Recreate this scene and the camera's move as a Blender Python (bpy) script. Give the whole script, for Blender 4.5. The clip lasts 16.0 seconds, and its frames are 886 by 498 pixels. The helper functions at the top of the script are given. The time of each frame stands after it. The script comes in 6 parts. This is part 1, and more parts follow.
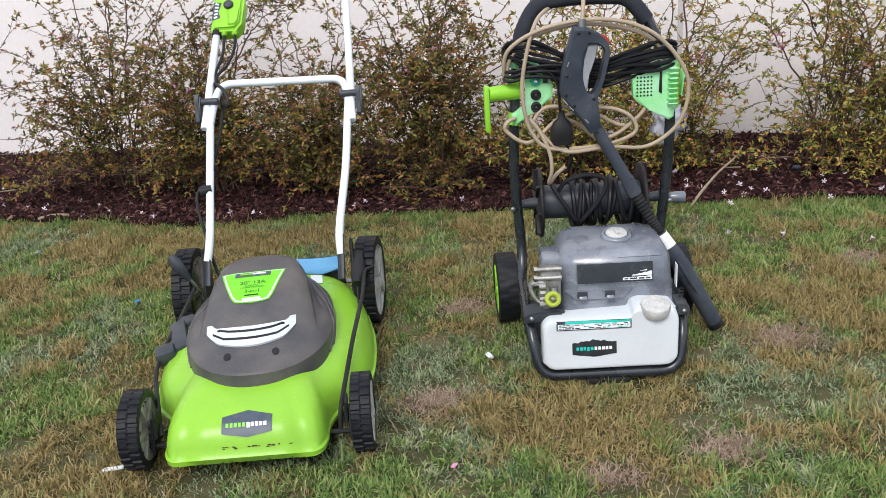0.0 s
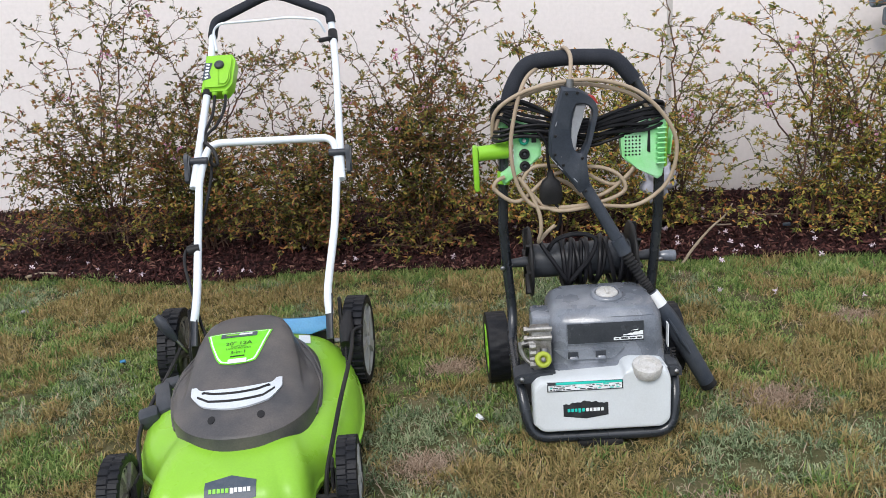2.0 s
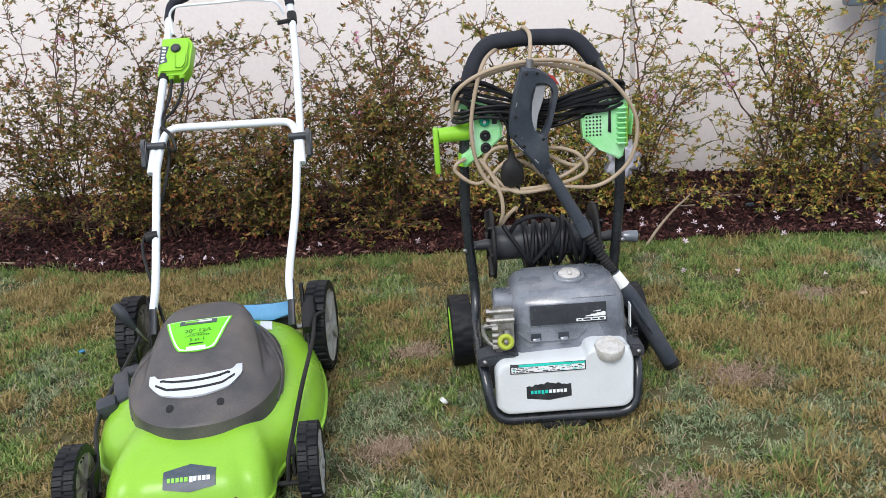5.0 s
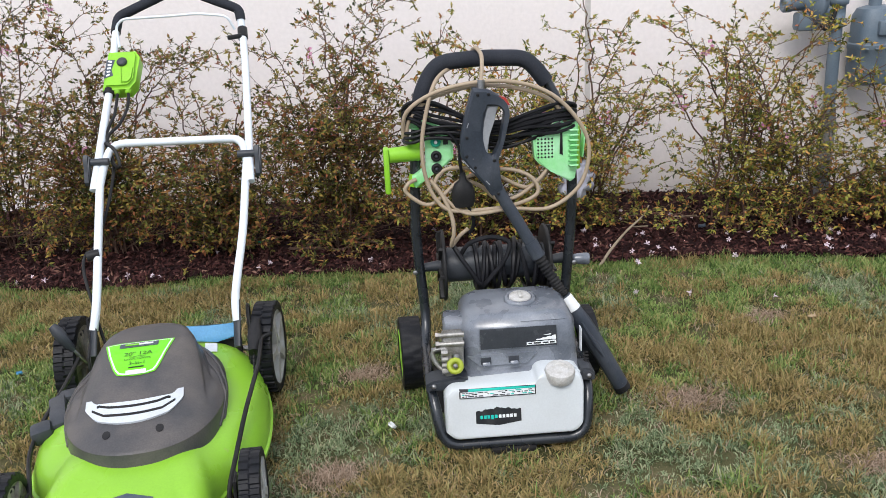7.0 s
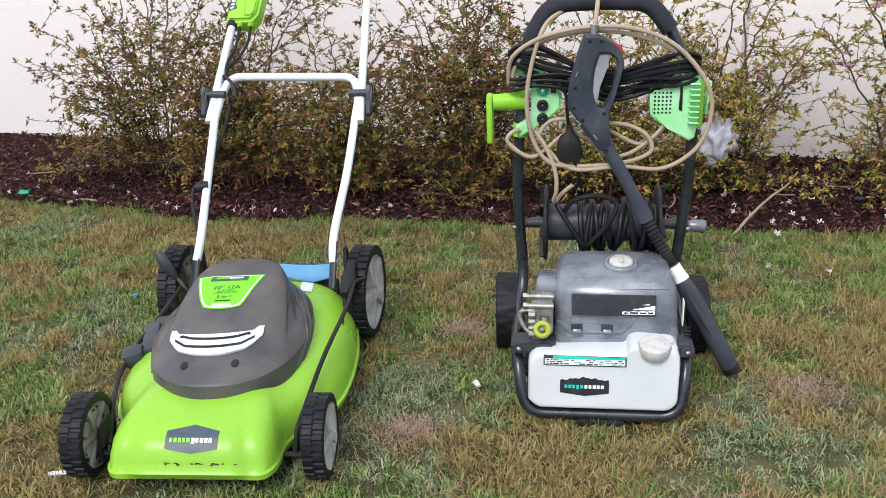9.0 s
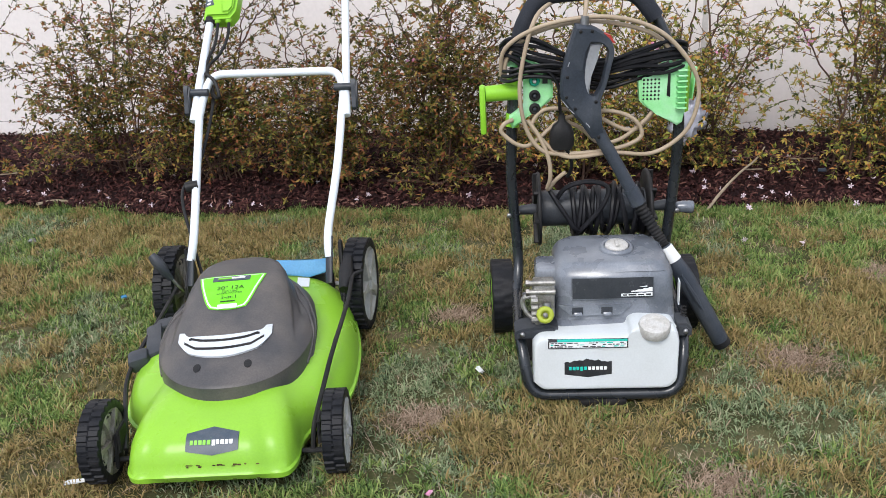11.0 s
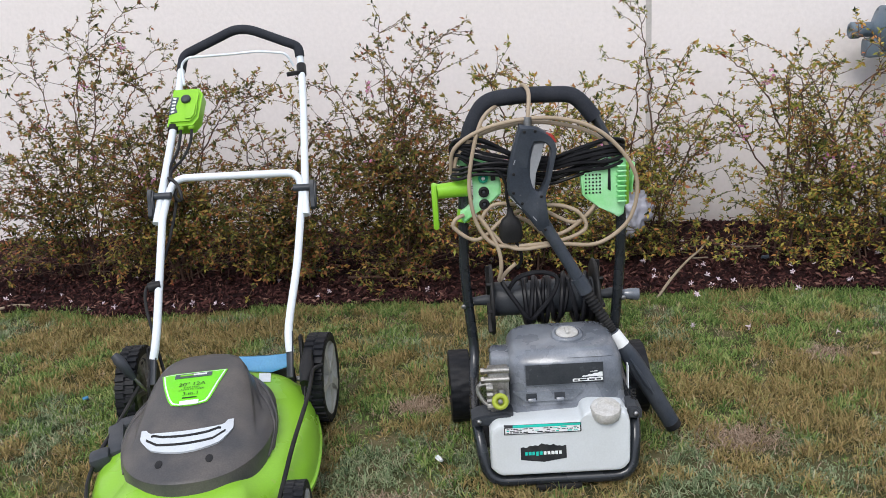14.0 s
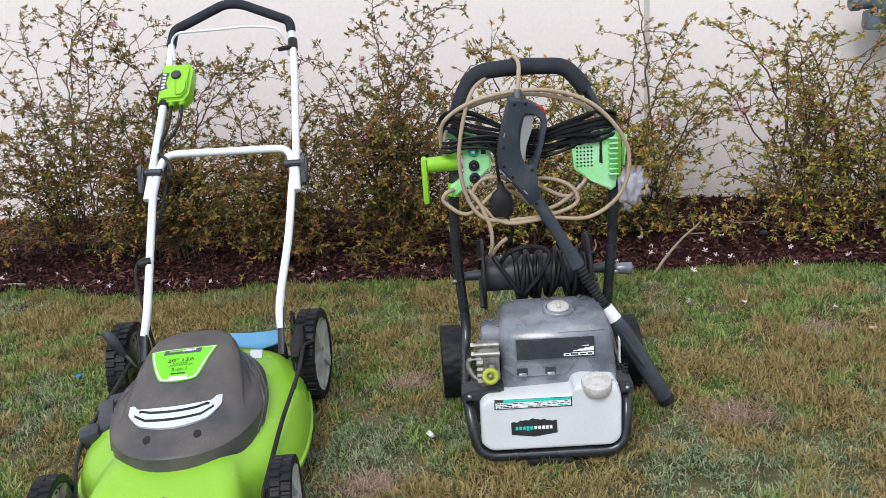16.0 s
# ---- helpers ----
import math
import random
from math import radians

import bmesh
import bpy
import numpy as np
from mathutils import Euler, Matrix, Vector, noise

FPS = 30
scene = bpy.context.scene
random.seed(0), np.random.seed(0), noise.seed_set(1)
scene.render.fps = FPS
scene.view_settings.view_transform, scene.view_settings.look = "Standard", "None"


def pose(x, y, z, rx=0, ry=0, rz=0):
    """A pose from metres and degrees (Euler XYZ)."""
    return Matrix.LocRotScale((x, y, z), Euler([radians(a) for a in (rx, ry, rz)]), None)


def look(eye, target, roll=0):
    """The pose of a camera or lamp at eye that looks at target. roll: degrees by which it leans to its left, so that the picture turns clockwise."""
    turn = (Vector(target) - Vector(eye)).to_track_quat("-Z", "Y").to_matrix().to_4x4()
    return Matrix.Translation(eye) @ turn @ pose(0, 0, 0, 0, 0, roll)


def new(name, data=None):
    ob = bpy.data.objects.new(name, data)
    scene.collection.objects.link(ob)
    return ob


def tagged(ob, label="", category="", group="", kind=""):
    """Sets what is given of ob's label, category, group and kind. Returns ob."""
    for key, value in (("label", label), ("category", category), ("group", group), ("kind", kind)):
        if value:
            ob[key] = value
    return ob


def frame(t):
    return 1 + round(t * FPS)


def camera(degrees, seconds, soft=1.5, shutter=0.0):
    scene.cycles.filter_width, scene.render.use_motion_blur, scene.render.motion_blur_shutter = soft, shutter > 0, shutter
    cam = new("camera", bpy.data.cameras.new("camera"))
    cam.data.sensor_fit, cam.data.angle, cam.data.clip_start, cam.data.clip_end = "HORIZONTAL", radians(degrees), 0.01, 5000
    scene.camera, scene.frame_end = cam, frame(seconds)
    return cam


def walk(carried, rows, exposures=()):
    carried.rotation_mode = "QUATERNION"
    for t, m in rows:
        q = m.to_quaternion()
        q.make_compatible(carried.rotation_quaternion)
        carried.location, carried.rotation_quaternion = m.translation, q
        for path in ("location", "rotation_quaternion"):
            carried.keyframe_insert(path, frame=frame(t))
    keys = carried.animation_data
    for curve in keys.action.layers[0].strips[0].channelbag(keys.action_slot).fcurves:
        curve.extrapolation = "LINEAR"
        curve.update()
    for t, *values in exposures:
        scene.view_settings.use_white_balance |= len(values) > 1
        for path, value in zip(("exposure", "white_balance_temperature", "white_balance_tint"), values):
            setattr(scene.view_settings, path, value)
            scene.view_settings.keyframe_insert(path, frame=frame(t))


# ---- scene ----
cam = camera(52.0, 16.0, soft=0.6)
PATH = [
    (0, (0.088, -0.013, 1.183), (0.021, 1.839, 0.432), -4.0),
    (0.5, (0.097, -0.005, 1.195), (0.034, 1.866, 0.49), -3.8),
    (1, (0.097, 0.005, 1.194), (0.042, 1.888, 0.523), -3.7),
    (1.5, (0.096, 0.007, 1.193), (0.045, 1.896, 0.539), -3.7),
    (2, (0.101, 0.009, 1.186), (0.054, 1.904, 0.547), -3.9),
    (2.5, (0.109, 0.012, 1.194), (0.071, 1.907, 0.555), -4.2),
    (3, (0.11, 0.016, 1.19), (0.097, 1.91, 0.551), -4.5),
    (5.3, (0.134, 0.027, 1.17), (0.16, 1.91, 0.496), -3.8),
    (5.5, (0.148, 0.04, 1.183), (0.209, 1.922, 0.508), -3.9),
    (6, (0.154, 0.049, 1.184), (0.252, 1.935, 0.526), -3.3),
    (6.5, (0.149, 0.056, 1.181), (0.254, 1.944, 0.527), -3.0),
    (7, (0.151, 0.06, 1.175), (0.256, 1.95, 0.529), -2.7),
    (7.5, (0.181, 0.079, 1.18), (0.253, 1.969, 0.532), -2.7),
    (8, (0.285, 0.14, 1.182), (0.238, 2.032, 0.534), -2.3),
    (8.4, (0.314, 0.155, 1.162), (0.128, 2.035, 0.507), -2.0),
    (8.5, (0.316, 0.155, 1.16), (0.09, 2.025, 0.488), -2.2),
    (9, (0.316, 0.17, 1.144), (0.057, 2.011, 0.405), -2.3),
    (9.5, (0.22, 0.224, 1.155), (0.042, 2.055, 0.37), -3.1),
    (9.7, (0.161, 0.25, 1.166), (0.04, 2.08, 0.368), -3.4),
    (11.8, (0.205, 0.032, 1.197), (0.055, 1.873, 0.431), -3.4),
    (12, (0.2, 0.019, 1.191), (0.053, 1.868, 0.442), -3.5),
    (12.5, (0.208, 0.025, 1.202), (0.084, 1.885, 0.479), -4.3),
    (13, (0.217, 0.042, 1.221), (0.13, 1.927, 0.559), -4.4),
    (13.5, (0.22, 0.051, 1.222), (0.161, 1.952, 0.602), -4.0),
    (14, (0.22, 0.05, 1.212), (0.165, 1.959, 0.618), -3.9),
    (14.5, (0.227, 0.05, 1.201), (0.169, 1.959, 0.607), -3.9),
    (15, (0.233, 0.051, 1.193), (0.171, 1.954, 0.581), -3.8),
    (15.5, (0.247, 0.061, 1.189), (0.179, 1.959, 0.562), -4.1),
    (16, (0.257, 0.064, 1.187), (0.187, 1.96, 0.555), -4.3),
]
walk(cam, [(t, look(eye, target, roll)) for t, eye, target, roll in PATH],
     [(0, -0.01), (0.5, -0.1), (1, -0.22), (2, -0.18), (5.5, -0.09), (6, -0.13), (7.5, -0.1), (8.5, -0.07), (9, 0.07), (9.7, 0.09), (11.8, -0.13), (12.5, -0.16), (13, -0.19), (13.5, -0.31), (14.2, -0.26), (16, -0.15)])


# world and light: an even overcast sky, with a wide weak sun behind the clouds
world = bpy.data.worlds.new("overcast_sky")
scene.world = world
world.use_nodes = True
wn = world.node_tree.nodes
sky = wn.new("ShaderNodeTexSky")
sky.sky_type, sky.sun_disc = "NISHITA", False
sky.sun_elevation, sky.sun_rotation = radians(58), radians(200)
sky.air_density, sky.dust_density, sky.ozone_density = 1.0, 4.0, 1.0
wash = wn.new("ShaderNodeMixRGB")
wash.inputs[0].default_value = 0.75
wash.inputs[2].default_value = (6.6, 7.2, 8.5, 1)
world.node_tree.links.new(sky.outputs[0], wash.inputs[1])
world.node_tree.links.new(wash.outputs[0], wn["Background"].inputs[0])
wn["Background"].inputs[1].default_value = 0.172
sun = new("sun", bpy.data.lights.new("sun", "SUN"))
sun.data.energy, sun.data.angle, sun.data.color = 2.3, radians(26), (1.0, 0.975, 0.95)
sun.matrix_world = look((-1.4, -3.0, 6.0), (0.3, 2.4, 0))


# ---- materials ----
def rgb(c):
    return (c[0], c[1], c[2], 1)


def mat(name, color, rough=0.5, metal=0.0, other=None, amount=0.4, scale=12.0, fine=160.0, bump=0.15, grain=0.25,
        rough_var=0.12, spot=None, spots=0.0, coat=0.0, spec=0.35):
    """A surface with large stains (towards other), fine grain, uneven gloss and a fine relief."""
    m = bpy.data.materials.new(name)
    m.use_nodes = True
    nt = m.node_tree
    N, L = nt.nodes, nt.links
    b = N["Principled BSDF"]
    tc = N.new("ShaderNodeTexCoord")
    big = N.new("ShaderNodeTexNoise")
    big.inputs["Scale"].default_value, big.inputs["Detail"].default_value = scale, 6
    small = N.new("ShaderNodeTexNoise")
    small.inputs["Scale"].default_value, small.inputs["Detail"].default_value = fine, 3
    for n in (big, small):
        L.new(tc.outputs["Object"], n.inputs["Vector"])
    r1 = N.new("ShaderNodeMapRange")
    r1.inputs[1].default_value, r1.inputs[2].default_value, r1.inputs[4].default_value = 0.38, 0.68, amount
    L.new(big.outputs["Fac"], r1.inputs[0])
    mix = N.new("ShaderNodeMixRGB")
    mix.inputs[1].default_value = rgb(color)
    mix.inputs[2].default_value = rgb(other if other else [c * 0.6 for c in color])
    L.new(r1.outputs[0], mix.inputs[0])
    r2 = N.new("ShaderNodeMapRange")
    r2.inputs[1].default_value, r2.inputs[2].default_value = 0.3, 0.7
    r2.inputs[3].default_value, r2.inputs[4].default_value = 1 - grain, 1 + grain
    L.new(small.outputs["Fac"], r2.inputs[0])
    mul = N.new("ShaderNodeVectorMath")
    mul.operation = "SCALE"
    L.new(mix.outputs[0], mul.inputs[0])
    L.new(r2.outputs[0], mul.inputs["Scale"])
    last = mul.outputs[0]
    if spot:
        v = N.new("ShaderNodeTexNoise")
        v.inputs["Scale"].default_value, v.inputs["Detail"].default_value = scale * 5, 8
        L.new(tc.outputs["Object"], v.inputs["Vector"])
        r3 = N.new("ShaderNodeMapRange")
        r3.inputs[1].default_value, r3.inputs[2].default_value = 0.66 - spots, 0.74 - spots
        L.new(v.outputs["Fac"], r3.inputs[0])
        m3 = N.new("ShaderNodeMixRGB")
        L.new(r3.outputs[0], m3.inputs[0])
        L.new(last, m3.inputs[1])
        m3.inputs[2].default_value = rgb(spot)
        last = m3.outputs[0]
    L.new(last, b.inputs["Base Color"])
    r4 = N.new("ShaderNodeMapRange")
    r4.inputs[3].default_value, r4.inputs[4].default_value = max(0.03, rough - rough_var), min(1, rough + rough_var)
    L.new(big.outputs["Fac"], r4.inputs[0])
    L.new(r4.outputs[0], b.inputs["Roughness"])
    b.inputs["Metallic"].default_value = metal
    b.inputs["Specular IOR Level"].default_value = spec
    b.inputs["Coat Weight"].default_value = coat
    if bump:
        bp = N.new("ShaderNodeBump")
        bp.inputs["Strength"].default_value, bp.inputs["Distance"].default_value = bump, 0.002
        L.new(small.outputs["Fac"], bp.inputs["Height"])
        L.new(bp.outputs[0], b.inputs["Normal"])
    return m


def ramp_mat(name, stops, rough=0.6, patch=1.2, patch_amount=0.5, light=0.0, per_island=True):
    """Many small pieces: a colour for each by chance, drifting in patches over the ground."""
    m = bpy.data.materials.new(name)
    m.use_nodes = True
    nt = m.node_tree
    N, L = nt.nodes, nt.links
    b = N["Principled BSDF"]
    b.inputs["Roughness"].default_value = rough
    b.inputs["Specular IOR Level"].default_value = 0.12
    tc = N.new("ShaderNodeTexCoord")
    n = N.new("ShaderNodeTexNoise")
    n.inputs["Scale"].default_value, n.inputs["Detail"].default_value = patch, 7
    n.inputs["Roughness"].default_value = 0.65
    L.new(tc.outputs["Object"], n.inputs["Vector"])
    r = N.new("ShaderNodeMapRange")
    r.inputs[1].default_value, r.inputs[2].default_value = 0.3, 0.7
    L.new(n.outputs["Fac"], r.inputs[0])
    mix = N.new("ShaderNodeMath")
    mix.operation = "MULTIPLY_ADD"
    mix.inputs[1].default_value = patch_amount
    L.new(r.outputs[0], mix.inputs[0])
    if per_island:
        g = N.new("ShaderNodeNewGeometry")
        s = N.new("ShaderNodeMath")
        s.operation = "MULTIPLY"
        s.inputs[1].default_value = 1 - patch_amount
        L.new(g.outputs["Random Per Island"], s.inputs[0])
        L.new(s.outputs[0], mix.inputs[2])
    else:
        n2 = N.new("ShaderNodeTexNoise")
        n2.inputs["Scale"].default_value, n2.inputs["Detail"].default_value = 180, 4
        L.new(tc.outputs["Object"], n2.inputs["Vector"])
        s = N.new("ShaderNodeMath")
        s.operation = "MULTIPLY"
        s.inputs[1].default_value = 1 - patch_amount
        L.new(n2.outputs["Fac"], s.inputs[0])
        L.new(s.outputs[0], mix.inputs[2])
    cr = N.new("ShaderNodeValToRGB")
    e = cr.color_ramp.elements
    e[0].position, e[0].color = stops[0][0], rgb(stops[0][1])
    e[1].position, e[1].color = stops[-1][0], rgb(stops[-1][1])
    for p, c in stops[1:-1]:
        x = e.new(p)
        x.color = rgb(c)
    L.new(mix.outputs[0], cr.inputs[0])
    L.new(cr.outputs[0], b.inputs["Base Color"])
    if light:
        tr = N.new("ShaderNodeBsdfTranslucent")
        L.new(cr.outputs[0], tr.inputs[0])
        ms = N.new("ShaderNodeMixShader")
        ms.inputs[0].default_value = light
        L.new(b.outputs[0], ms.inputs[1])
        L.new(tr.outputs[0], ms.inputs[2])
        L.new(ms.outputs[0], N["Material Output"].inputs[0])
    return m


M_WALL = mat("cream_stucco", (0.93, 0.865, 0.84), 0.9, other=(0.88, 0.815, 0.785), amount=0.5, scale=0.9, fine=55, bump=0.5, grain=0.03)
M_SOIL = ramp_mat("lawn_soil", [(0.0, (0.018, 0.022, 0.010)), (0.4, (0.050, 0.054, 0.022)), (0.6, (0.10, 0.092, 0.045)), (1.0, (0.23, 0.175, 0.115))], 0.95, 7.0, 0.5, per_island=False)
M_GRASS = ramp_mat("grass_blades", [(0.1, (0.042, 0.094, 0.025)), (0.4, (0.142, 0.231, 0.063)), (0.65, (0.263, 0.341, 0.103)), (0.95, (0.462, 0.44, 0.205))], 0.5, 14.0, 0.4, 0.14)
M_GRASS_B = ramp_mat("blue_green_blades", [(0.1, (0.068, 0.103, 0.054)), (0.4, (0.179, 0.238, 0.123)), (0.65, (0.304, 0.356, 0.202)), (0.95, (0.504, 0.464, 0.314))], 0.5, 14.0, 0.4, 0.14)
M_GRASS_D = ramp_mat("dry_blades", [(0.08, (0.085, 0.07, 0.03)), (0.32, (0.22, 0.18, 0.07)), (0.52, (0.33, 0.265, 0.11)), (0.7, (0.44, 0.30, 0.145)), (0.82, (0.30, 0.29, 0.10)), (0.95, (0.57, 0.44, 0.28))], 0.55, 14.0, 0.4, 0.14)
M_STRAW = ramp_mat("dead_straw", [(0.0, (0.20, 0.135, 0.095)), (0.5, (0.37, 0.27, 0.195)), (1.0, (0.60, 0.47, 0.37))], 0.7, 9.0, 0.3, 0.2)
M_BED = ramp_mat("dark_mulch", [(0.0, (0.006, 0.004, 0.004)), (0.5, (0.018, 0.008, 0.008)), (1.0, (0.045, 0.02, 0.017))], 0.95, 14, 0.6, per_island=False)
M_CHIP = ramp_mat("bark_chips", [(0.0, (0.006, 0.004, 0.004)), (0.5, (0.032, 0.012, 0.012)), (0.82, (0.095, 0.038, 0.032)), (1.0, (0.34, 0.20, 0.15))], 0.75, 3, 0.2)
M_LEAF = ramp_mat("shrub_leaves", [(0.05, (0.009, 0.014, 0.005)), (0.27, (0.048, 0.06, 0.015)), (0.43, (0.155, 0.155, 0.035)), (0.60, (0.30, 0.225, 0.055)), (0.75, (0.32, 0.13, 0.052)), (0.95, (0.18, 0.048, 0.036))], 0.42, 4.5, 0.30, 0.14)
M_LEAF_Y = ramp_mat("yellow_green_leaves", [(0.05, (0.014, 0.024, 0.008)), (0.26, (0.075, 0.095, 0.024)), (0.45, (0.25, 0.26, 0.052)), (0.61, (0.42, 0.345, 0.075)), (0.78, (0.45, 0.21, 0.068)), (0.94, (0.30, 0.08, 0.042))], 0.42, 4.5, 0.30, 0.14)
M_STEM = mat("shrub_stems", (0.085, 0.042, 0.03), 0.8, other=(0.17, 0.11, 0.075), amount=0.7, scale=9, fine=90)
M_PETAL = mat("pale_petals", (0.70, 0.60, 0.64), 0.6, other=(0.64, 0.46, 0.56), amount=0.8, scale=30, fine=200, grain=0.08)


# ---- mesh helpers ----
def mesh_of(bm, name, smooth=38):
    if smooth:
        lim = radians(smooth)
        for f in bm.faces:
            f.smooth = True
        for e in bm.edges:
            if len(e.link_faces) == 2 and e.calc_face_angle(0) > lim:
                e.smooth = False
    me = bpy.data.meshes.new(name)
    bm.to_mesh(me)
    bm.free()
    return me


def part(name, bm, material, parent=None, label="", at=None, smooth=38):
    """One mesh object, under a thing or a part."""
    me = bm if isinstance(bm, bpy.types.Mesh) else mesh_of(bm, name, smooth)
    if not me.materials:
        me.materials.append(material)
    ob = new(name, me)
    if parent:
        ob.parent = parent
    if at:
        ob.matrix_basis = at
    return tagged(ob, label)


def thing(name, m, label, category, group="", kind=""):
    ob = new(name)
    ob.empty_display_size = 0.05
    ob.matrix_basis = m
    return tagged(ob, label, category, group, kind)


def box(c, s, bevel=0.0, seg=2, turn=None, bm=None):
    own = bm or bmesh.new()
    g = bmesh.ops.create_cube(own, size=1, matrix=Matrix.Translation(c) @ (turn or Matrix()) @ Matrix.Diagonal((*s, 1)))
    if bevel:
        vs = set(g["verts"])
        es = [e for e in own.edges if e.verts[0] in vs and e.verts[1] in vs]
        bmesh.ops.bevel(own, geom=es, offset=bevel, segments=seg, affect="EDGES", profile=0.5)
    return own


def spline(pts, n=8, closed=False):
    """Points of a smooth line through pts."""
    P = [Vector(p) for p in pts]
    out, k = [], len(P)
    for i in range(k if closed else k - 1):
        if closed:
            a, b, c, d = P[i - 1], P[i], P[(i + 1) % k], P[(i + 2) % k]
        else:
            a, b, c, d = P[max(i - 1, 0)], P[i], P[i + 1], P[min(i + 2, k - 1)]
        for j in range(n):
            t = j / n
            out.append(0.5 * (2 * b + (c - a) * t + (2 * a - 5 * b + 4 * c - d) * t * t + (3 * b - a - 3 * c + d) * t ** 3))
    if not closed:
        out.append(P[-1])
    return out


def rounded(pts, r, n=5):
    """A line with straight runs and rounded corners of radius about r."""
    P = [Vector(p) for p in pts]
    out = [P[0]]
    for a, b, c in zip(P, P[1:], P[2:]):
        d1, d2 = (a - b), (c - b)
        k = min(r, d1.length * 0.48, d2.length * 0.48)
        p, q = b + d1.normalized() * k, b + d2.normalized() * k
        for j in range(n + 1):
            t = j / n
            out.append((1 - t) ** 2 * p + 2 * t * (1 - t) * b + t * t * q)
    out.append(P[-1])
    return out


def tube(line, r, seg=10, bm=None, closed=False, flat=1.0, radii=None):
    """A round bar swept along line."""
    own = bm or bmesh.new()
    L = [Vector(p) for p in line]
    n = len(L)
    rings, up = [], None
    for i, p in enumerate(L):
        if closed:
            t = (L[(i + 1) % n] - L[i - 1]).normalized()
        else:
            t = (L[min(i + 1, n - 1)] - L[max(i - 1, 0)]).normalized()
        if up is None:
            up = t.orthogonal().normalized()
        up = (up - t * up.dot(t))
        up = up.normalized() if up.length > 1e-6 else t.orthogonal().normalized()
        side = t.cross(up)
        k = radii[i] if radii else r
        rings.append([own.verts.new(p + (up * math.cos(a) * flat + side * math.sin(a)) * k) for a in (2 * math.pi * j / seg for j in range(seg))])
    for a, b in zip(rings, rings[1:] + ([rings[0]] if closed else [])):
        for j in range(seg):
            own.faces.new((a[j], a[(j + 1) % seg], b[(j + 1) % seg], b[j]))
    if not closed:
        own.faces.new(rings[0][::-1])
        own.faces.new(rings[-1])
    bmesh.ops.recalc_face_normals(own, faces=own.faces[:])
    return own


def lathe(profile, seg=24, turn=None, bm=None, cap=True):
    """Turned about z from (radius, height) pairs."""
    own = bm or bmesh.new()
    turn = turn or Matrix()
    rings = []
    for r, z in profile:
        rings.append([own.verts.new(turn @ Vector((r * math.cos(a), r * math.sin(a), z))) for a in (2 * math.pi * j / seg for j in range(seg))])
    for a, b in zip(rings, rings[1:]):
        for j in range(seg):
            own.faces.new((a[j], a[(j + 1) % seg], b[(j + 1) % seg], b[j]))
    if cap:
        own.faces.new(rings[0][::-1])
        own.faces.new(rings[-1])
    return own


def loft(loops, cap=True, bm=None):
    own = bm or bmesh.new()
    rings = [[own.verts.new(p) for p in lp] for lp in loops]
    n = len(rings[0])
    for a, b in zip(rings, rings[1:]):
        for j in range(n):
            own.faces.new((a[j], a[(j + 1) % n], b[(j + 1) % n], b[j]))
    if cap:
        own.faces.new(rings[0][::-1])
        own.faces.new(rings[-1])
    bmesh.ops.recalc_face_normals(own, faces=own.faces[:])
    return own


def prism(outline, depth, turn=None, bevel=0.0, bm=None, seg=2):
    """A flat outline in x, y given a thickness along z, from 0 to depth."""
    own = bm or bmesh.new()
    turn = turn or Matrix()
    lo = [own.verts.new(turn @ Vector((x, y, 0))) for x, y in outline]
    hi = [own.verts.new(turn @ Vector((x, y, depth))) for x, y in outline]
    n = len(lo)
    fs = [own.faces.new(lo[::-1]), own.faces.new(hi)]
    for j in range(n):
        fs.append(own.faces.new((lo[j], lo[(j + 1) % n], hi[(j + 1) % n], hi[j])))
    if bevel:
        es = list({e for e in fs[1].edges})
        bmesh.ops.bevel(own, geom=es, offset=bevel, segments=seg, affect="EDGES")
    bmesh.ops.recalc_face_normals(own, faces=own.faces[:])
    return own


def superellipse(rx, ry, n=3.0, count=40, cx=0.0, cy=0.0):
    out = []
    for j in range(count):
        a = 2 * math.pi * j / count
        c, s = math.cos(a), math.sin(a)
        out.append((cx + rx * math.copysign(abs(c) ** (2 / n), c), cy + ry * math.copysign(abs(s) ** (2 / n), s)))
    return out


def mesh_arrays(name, verts, faces, counts):
    """A mesh straight from number arrays: corner indices and the corner count of each face."""
    me = bpy.data.meshes.new(name)
    me.vertices.add(len(verts))
    me.vertices.foreach_set("co", np.asarray(verts, np.float32).ravel())
    me.loops.add(len(faces))
    me.loops.foreach_set("vertex_index", np.asarray(faces, np.int32))
    me.polygons.add(len(counts))
    starts = np.concatenate([[0], np.cumsum(counts)[:-1]])
    me.polygons.foreach_set("loop_start", starts.astype(np.int32))
    me.update(calc_edges=True)
    me.validate()
    return me


# ---- the setting: lawn, planting bed, house wall ----
RNG = np.random.default_rng(7)
EDGE_X = [-9.0, -2.04, -1.72, -1.45, -1.2, -0.95, -0.78, -0.6, -0.3, 0.02, 0.45, 0.98, 1.4, 1.8, 9.0]
EDGE_Y = [4.35, 3.49, 3.435, 3.38, 3.29, 3.265, 3.255, 3.30, 3.265, 3.25, 3.23, 3.19, 3.17, 3.085, 2.27]
SLANT = -0.1173                                   # the wall runs a little aslant to the axes


def wall_y(x):
    return 4.229 + SLANT * x


def edge_y(x):
    return np.interp(x, EDGE_X, EDGE_Y)


